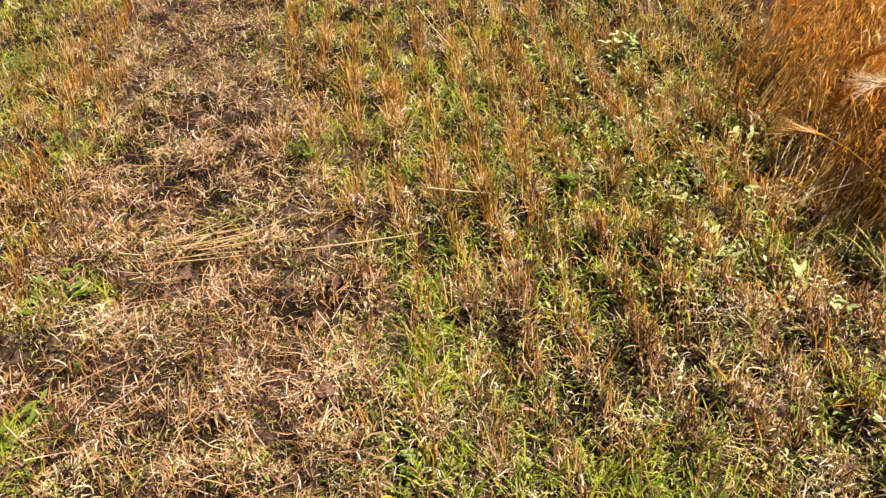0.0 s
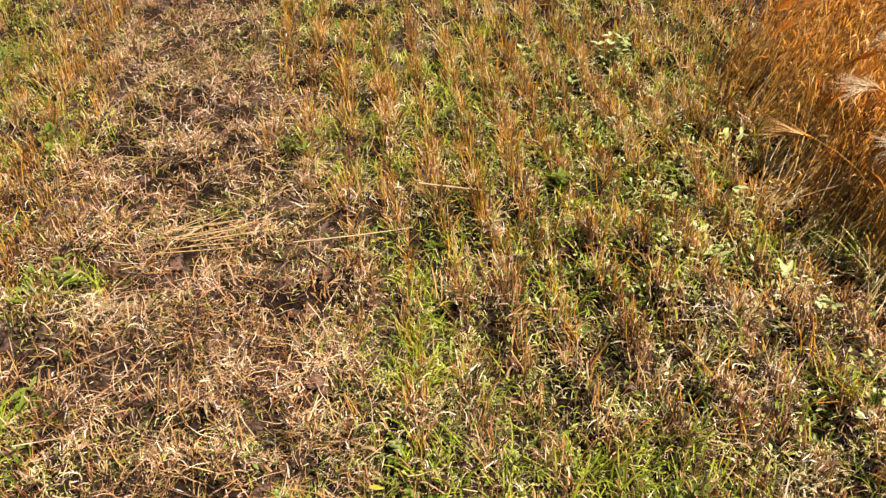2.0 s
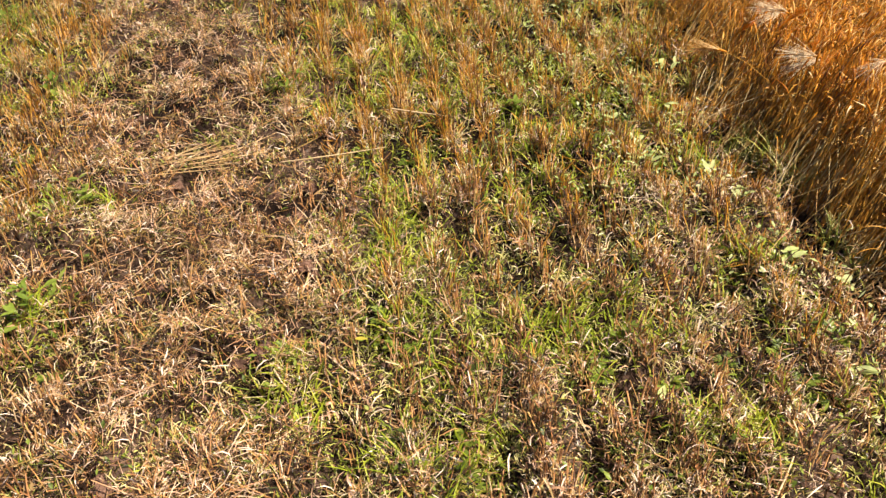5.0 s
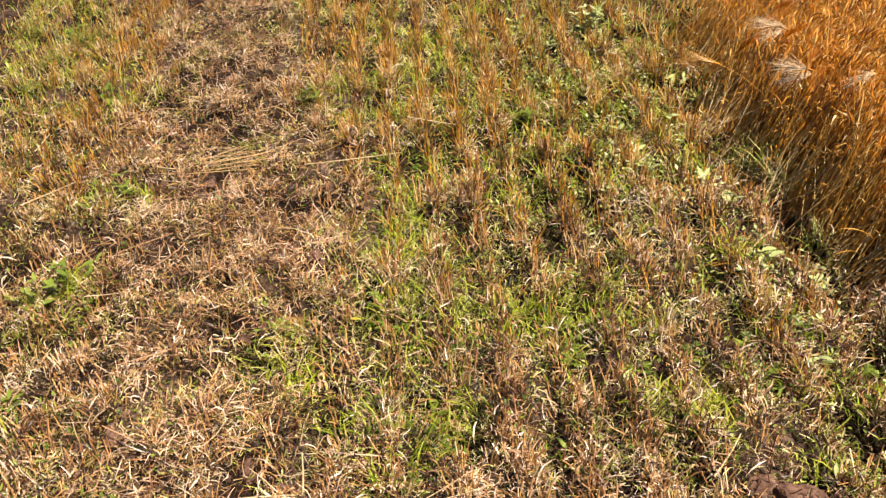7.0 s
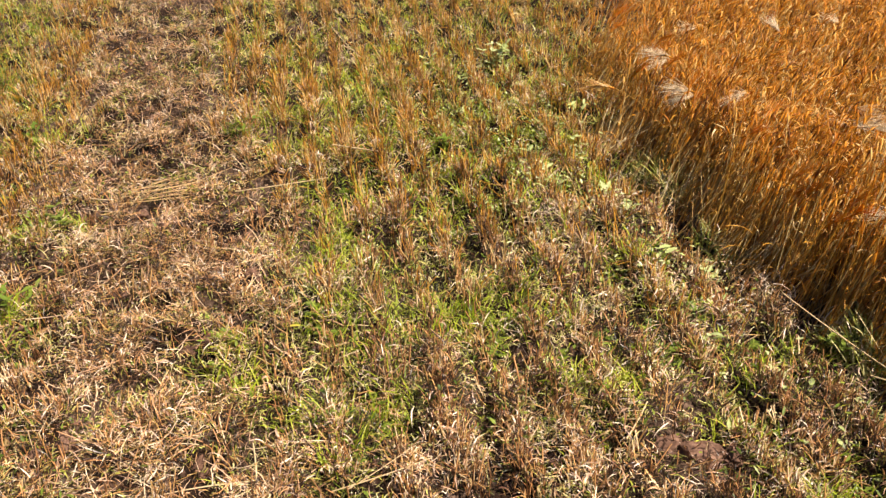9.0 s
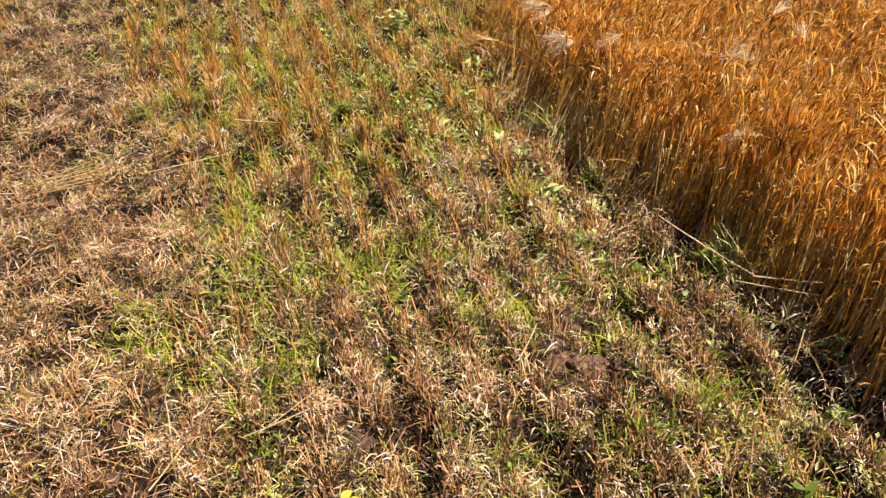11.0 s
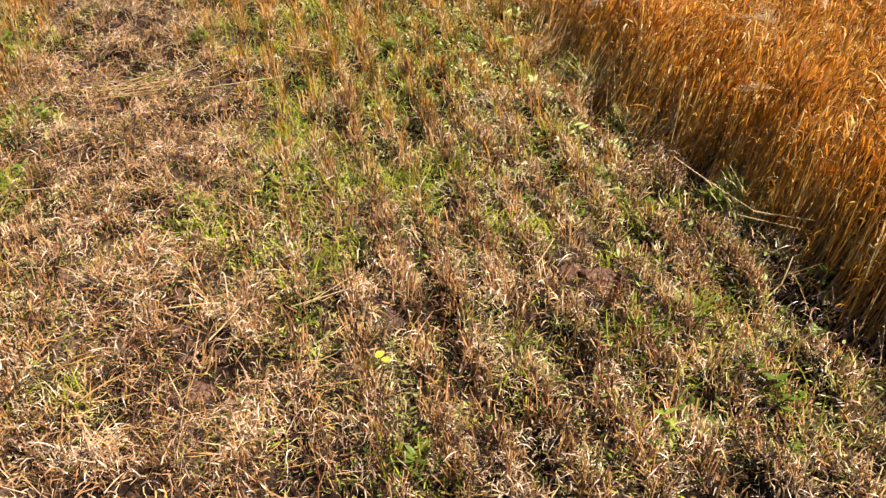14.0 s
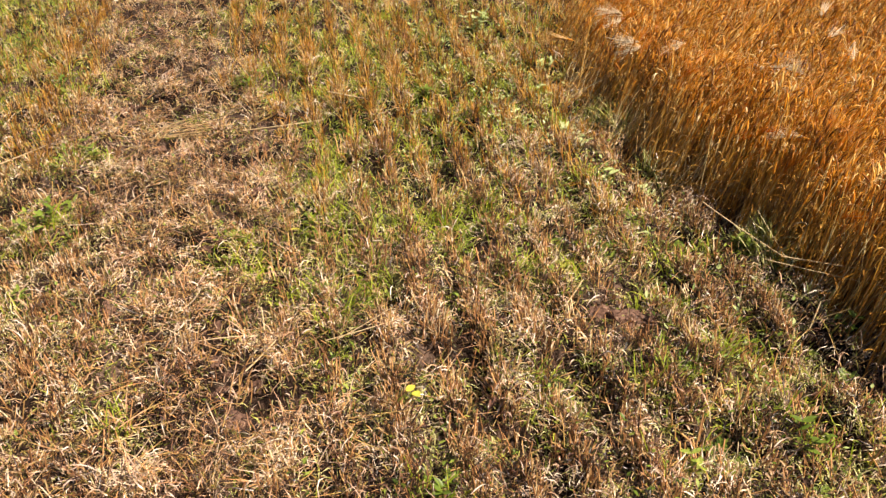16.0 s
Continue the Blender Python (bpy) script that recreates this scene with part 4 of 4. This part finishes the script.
# ---- dry sprigs ----
def dry_sprig(px, py, height, twigs):
    """A dead branching weed, bleached pale."""
    e = new("dry_sprig")
    v, f, c, th, az = strands(np.array([[0, 0, -0.01]]), float(rng.uniform(0, 6.283)), 0.25, 0.3, height, 0.0018, 5, "tube", (1.3, 1.1, 1, 0.9, 0.8, 0.5))
    part("stem", mesh_of("stem", [(v, f)], M_STICK), e)
    for j in range(twigs):
        part("twig", mesh_of("twig", [strands(c[0][1 + j % 4][None], float(rng.uniform(0, 6.283)), float(rng.uniform(0.5, 1.1)), float(rng.normal(-0.2, 0.4)),
             height * float(rng.uniform(0.35, 0.7)), 0.0012, 3, "tube", (1, 0.9, 0.8, 0.4))[:2]], M_STICK), e)
    e.matrix_basis = spot(px, py)
    return tagged(e, "dead bleached branching weed standing in the stubble", "dead weed", "dead weeds")


for px, py, h, tw in ((0.78, 3.69, 0.17, 8), (0.70, 3.55, 0.12, 6), (1.02, 3.2, 0.14, 6), (-1.9, 3.4, 0.13, 6), (-2.3, 4.3, 0.16, 7), (1.66, 1.62, 0.12, 5), (1.5, 2.02, 0.12, 5)):
    dry_sprig(px, py, h, tw)


# ---- clods ----
def clod(px, py, sx, sy, sz, turn, mat=M_CLOD, label="dry reddish brown lump of soil among stubble"):
    bm = bmesh.new()
    bmesh.ops.create_icosphere(bm, subdivisions=3, radius=1)
    seed = Vector((px * 9, py * 9, 0))
    for v in bm.verts:
        v.co *= 1 + 0.35 * noise.noise(v.co * 1.3 + seed) + 0.3 * noise.noise(v.co * 3.2 + seed) + 0.15 * noise.noise(v.co * 8 + seed)
        v.co.x, v.co.y, v.co.z = v.co.x * sx, v.co.y * sy, max(v.co.z, -0.5) * sz
    me = bpy.data.meshes.new("soil_clod")
    bm.to_mesh(me)
    bm.free()
    me.materials.append(mat)
    e = new("soil_clod", me)
    e.matrix_basis = spot(px, py, sz * 0.25, turn)
    return tagged(e, label, "clod", "soil clods")


clod(1.21, 1.20, 0.085, 0.038, 0.042, -12)
clod(1.12, 1.22, 0.045, 0.028, 0.030, 30)
clod(1.29, 1.18, 0.040, 0.026, 0.026, 80)
for cx0, cy0 in ((-1.57, 3.20), (-1.48, 3.24), (-1.40, 3.24), (-1.18, 2.01), (-1.12, 2.05), (-1.14, 2.16), (-1.10, 1.91), (-1.17, 1.93)):
    # dark furrow clods turned up beside the trodden swath
    r0 = float(rng.uniform(0.022, 0.038))
    clod(cx0, cy0, r0, r0 * 0.75, r0 * 0.75, float(rng.uniform(0, 360)), M_SHADE_SOIL, "dark crumbly clod of turned soil beside dry stubble")
for bx, by in BARE_SPOTS:
    for j in range(3):
        r = float(rng.uniform(0.012, 0.035))
        clod(bx + float(rng.normal(0, 0.05)), by + float(rng.normal(0, 0.05)), r, r * float(rng.uniform(0.7, 1)), r * 0.7, float(rng.uniform(0, 360)))


# ---- barley plants that stand out from the crop ----
def barley_plant(height, awn_mat, awn_len, lean_az, lean, nod, label):
    e = new("barley_plant")
    v, f, c, th, az = strands(np.array([[0, 0, -0.01]]), lean_az, lean, nod, height, 0.0017, 6, "tube", (1.2, 1.1, 1, 0.95, 0.9, 0.8, 0.7))
    part("stem", mesh_of("stem", [(v, f)], M_CROP), e)
    for j in range(3):
        part("leaf", mesh_of("leaf", [strands(c[0][1 + j][None], float(rng.uniform(0, 6.283)), float(rng.uniform(0.2, 0.8)), float(rng.uniform(1, 2.2)),
             float(rng.uniform(0.06, 0.13)), 0.0022, 5, "leaf", (0.6, 1, 0.95, 0.8, 0.5, 0.08), float(rng.normal(0, 1)))[:2]], M_CROPLEAF), e)
    ev, ef, ec, eth, eaz = strands(c[0][-1][None], az, th, 0.5, 0.065, 0.0045, 5, "tube", (0.45, 1, 1.05, 1, 0.7, 0.15))
    kern = [(ev, ef)]
    for k in range(1, 5):
        for sgn in (-1, 1):
            kern.append(strands(ec[0][k][None], az + sgn * 0.5, th + 0.1 * k, 0.1, 0.012, 0.0024, 2, "tube", (0.5, 1, 0.2))[:2])
    ear = part("ear", mesh_of("ear", kern, M_EAR), e)
    n = 44
    r = rng.integers(1, 6, n)
    part("beard", mesh_of("beard", [strands(ec[0][r], az + rng.normal(0, 0.22, n), th + 0.08 * r + rng.normal(0, 0.14, n), rng.normal(0.1, 0.1, n),
         rng.uniform(0.8, 1.1, n) * awn_len, awn_len * 0.0105, 2, "tube", (1, 0.7, 0.2))[:2]], awn_mat), ear)
    return tagged(e, label, "barley", "barley plants at the crop edge")


PALE_EARS = ((1.86, 2.58), (1.94, 2.54), (1.90, 2.66), (1.60, 2.87), (1.70, 2.80), (1.20, 2.80), (1.52, 2.80), (1.98, 3.45), (1.69, 3.70), (2.36, 3.60),
             (2.15, 2.22), (2.25, 2.36), (1.78, 2.36), (2.01, 2.33), (1.43, 3.10), (2.20, 2.75), (2.30, 3.05), (2.02, 1.75), (1.52, 3.35))
for ex, ey in PALE_EARS:
    az = float(rng.uniform(2.4, 3.9)) if ex < 1.75 else float(rng.uniform(0, 6.283))
    h, le, nod = 0.57, 0.08, float(rng.uniform(0.8, 1.4))
    reach = 0.22
    p = barley_plant(h, M_PALEAWN if ex > 1.3 else M_FLAG, 0.115, az, le, nod, "barley plant with a nodding ear of pale bristles")
    p.matrix_basis = spot(ex - reach * math.cos(az), ey - reach * math.sin(az))
for j in range(46):
    py = float(rng.uniform(0.8, 4.0))
    px = float(crop_edge(py)) + abs(float(rng.normal(0.05, 0.08))) + 0.02
    p = barley_plant(float(rng.uniform(0.36, 0.48)), M_AWN, 0.09, float(rng.normal(0.2, 0.5)), float(rng.uniform(0.25, 0.65)), float(rng.uniform(-0.2, 0.35)),
                     "ripe orange barley plant leaning at the crop edge")
    p.matrix_basis = spot(px, py)
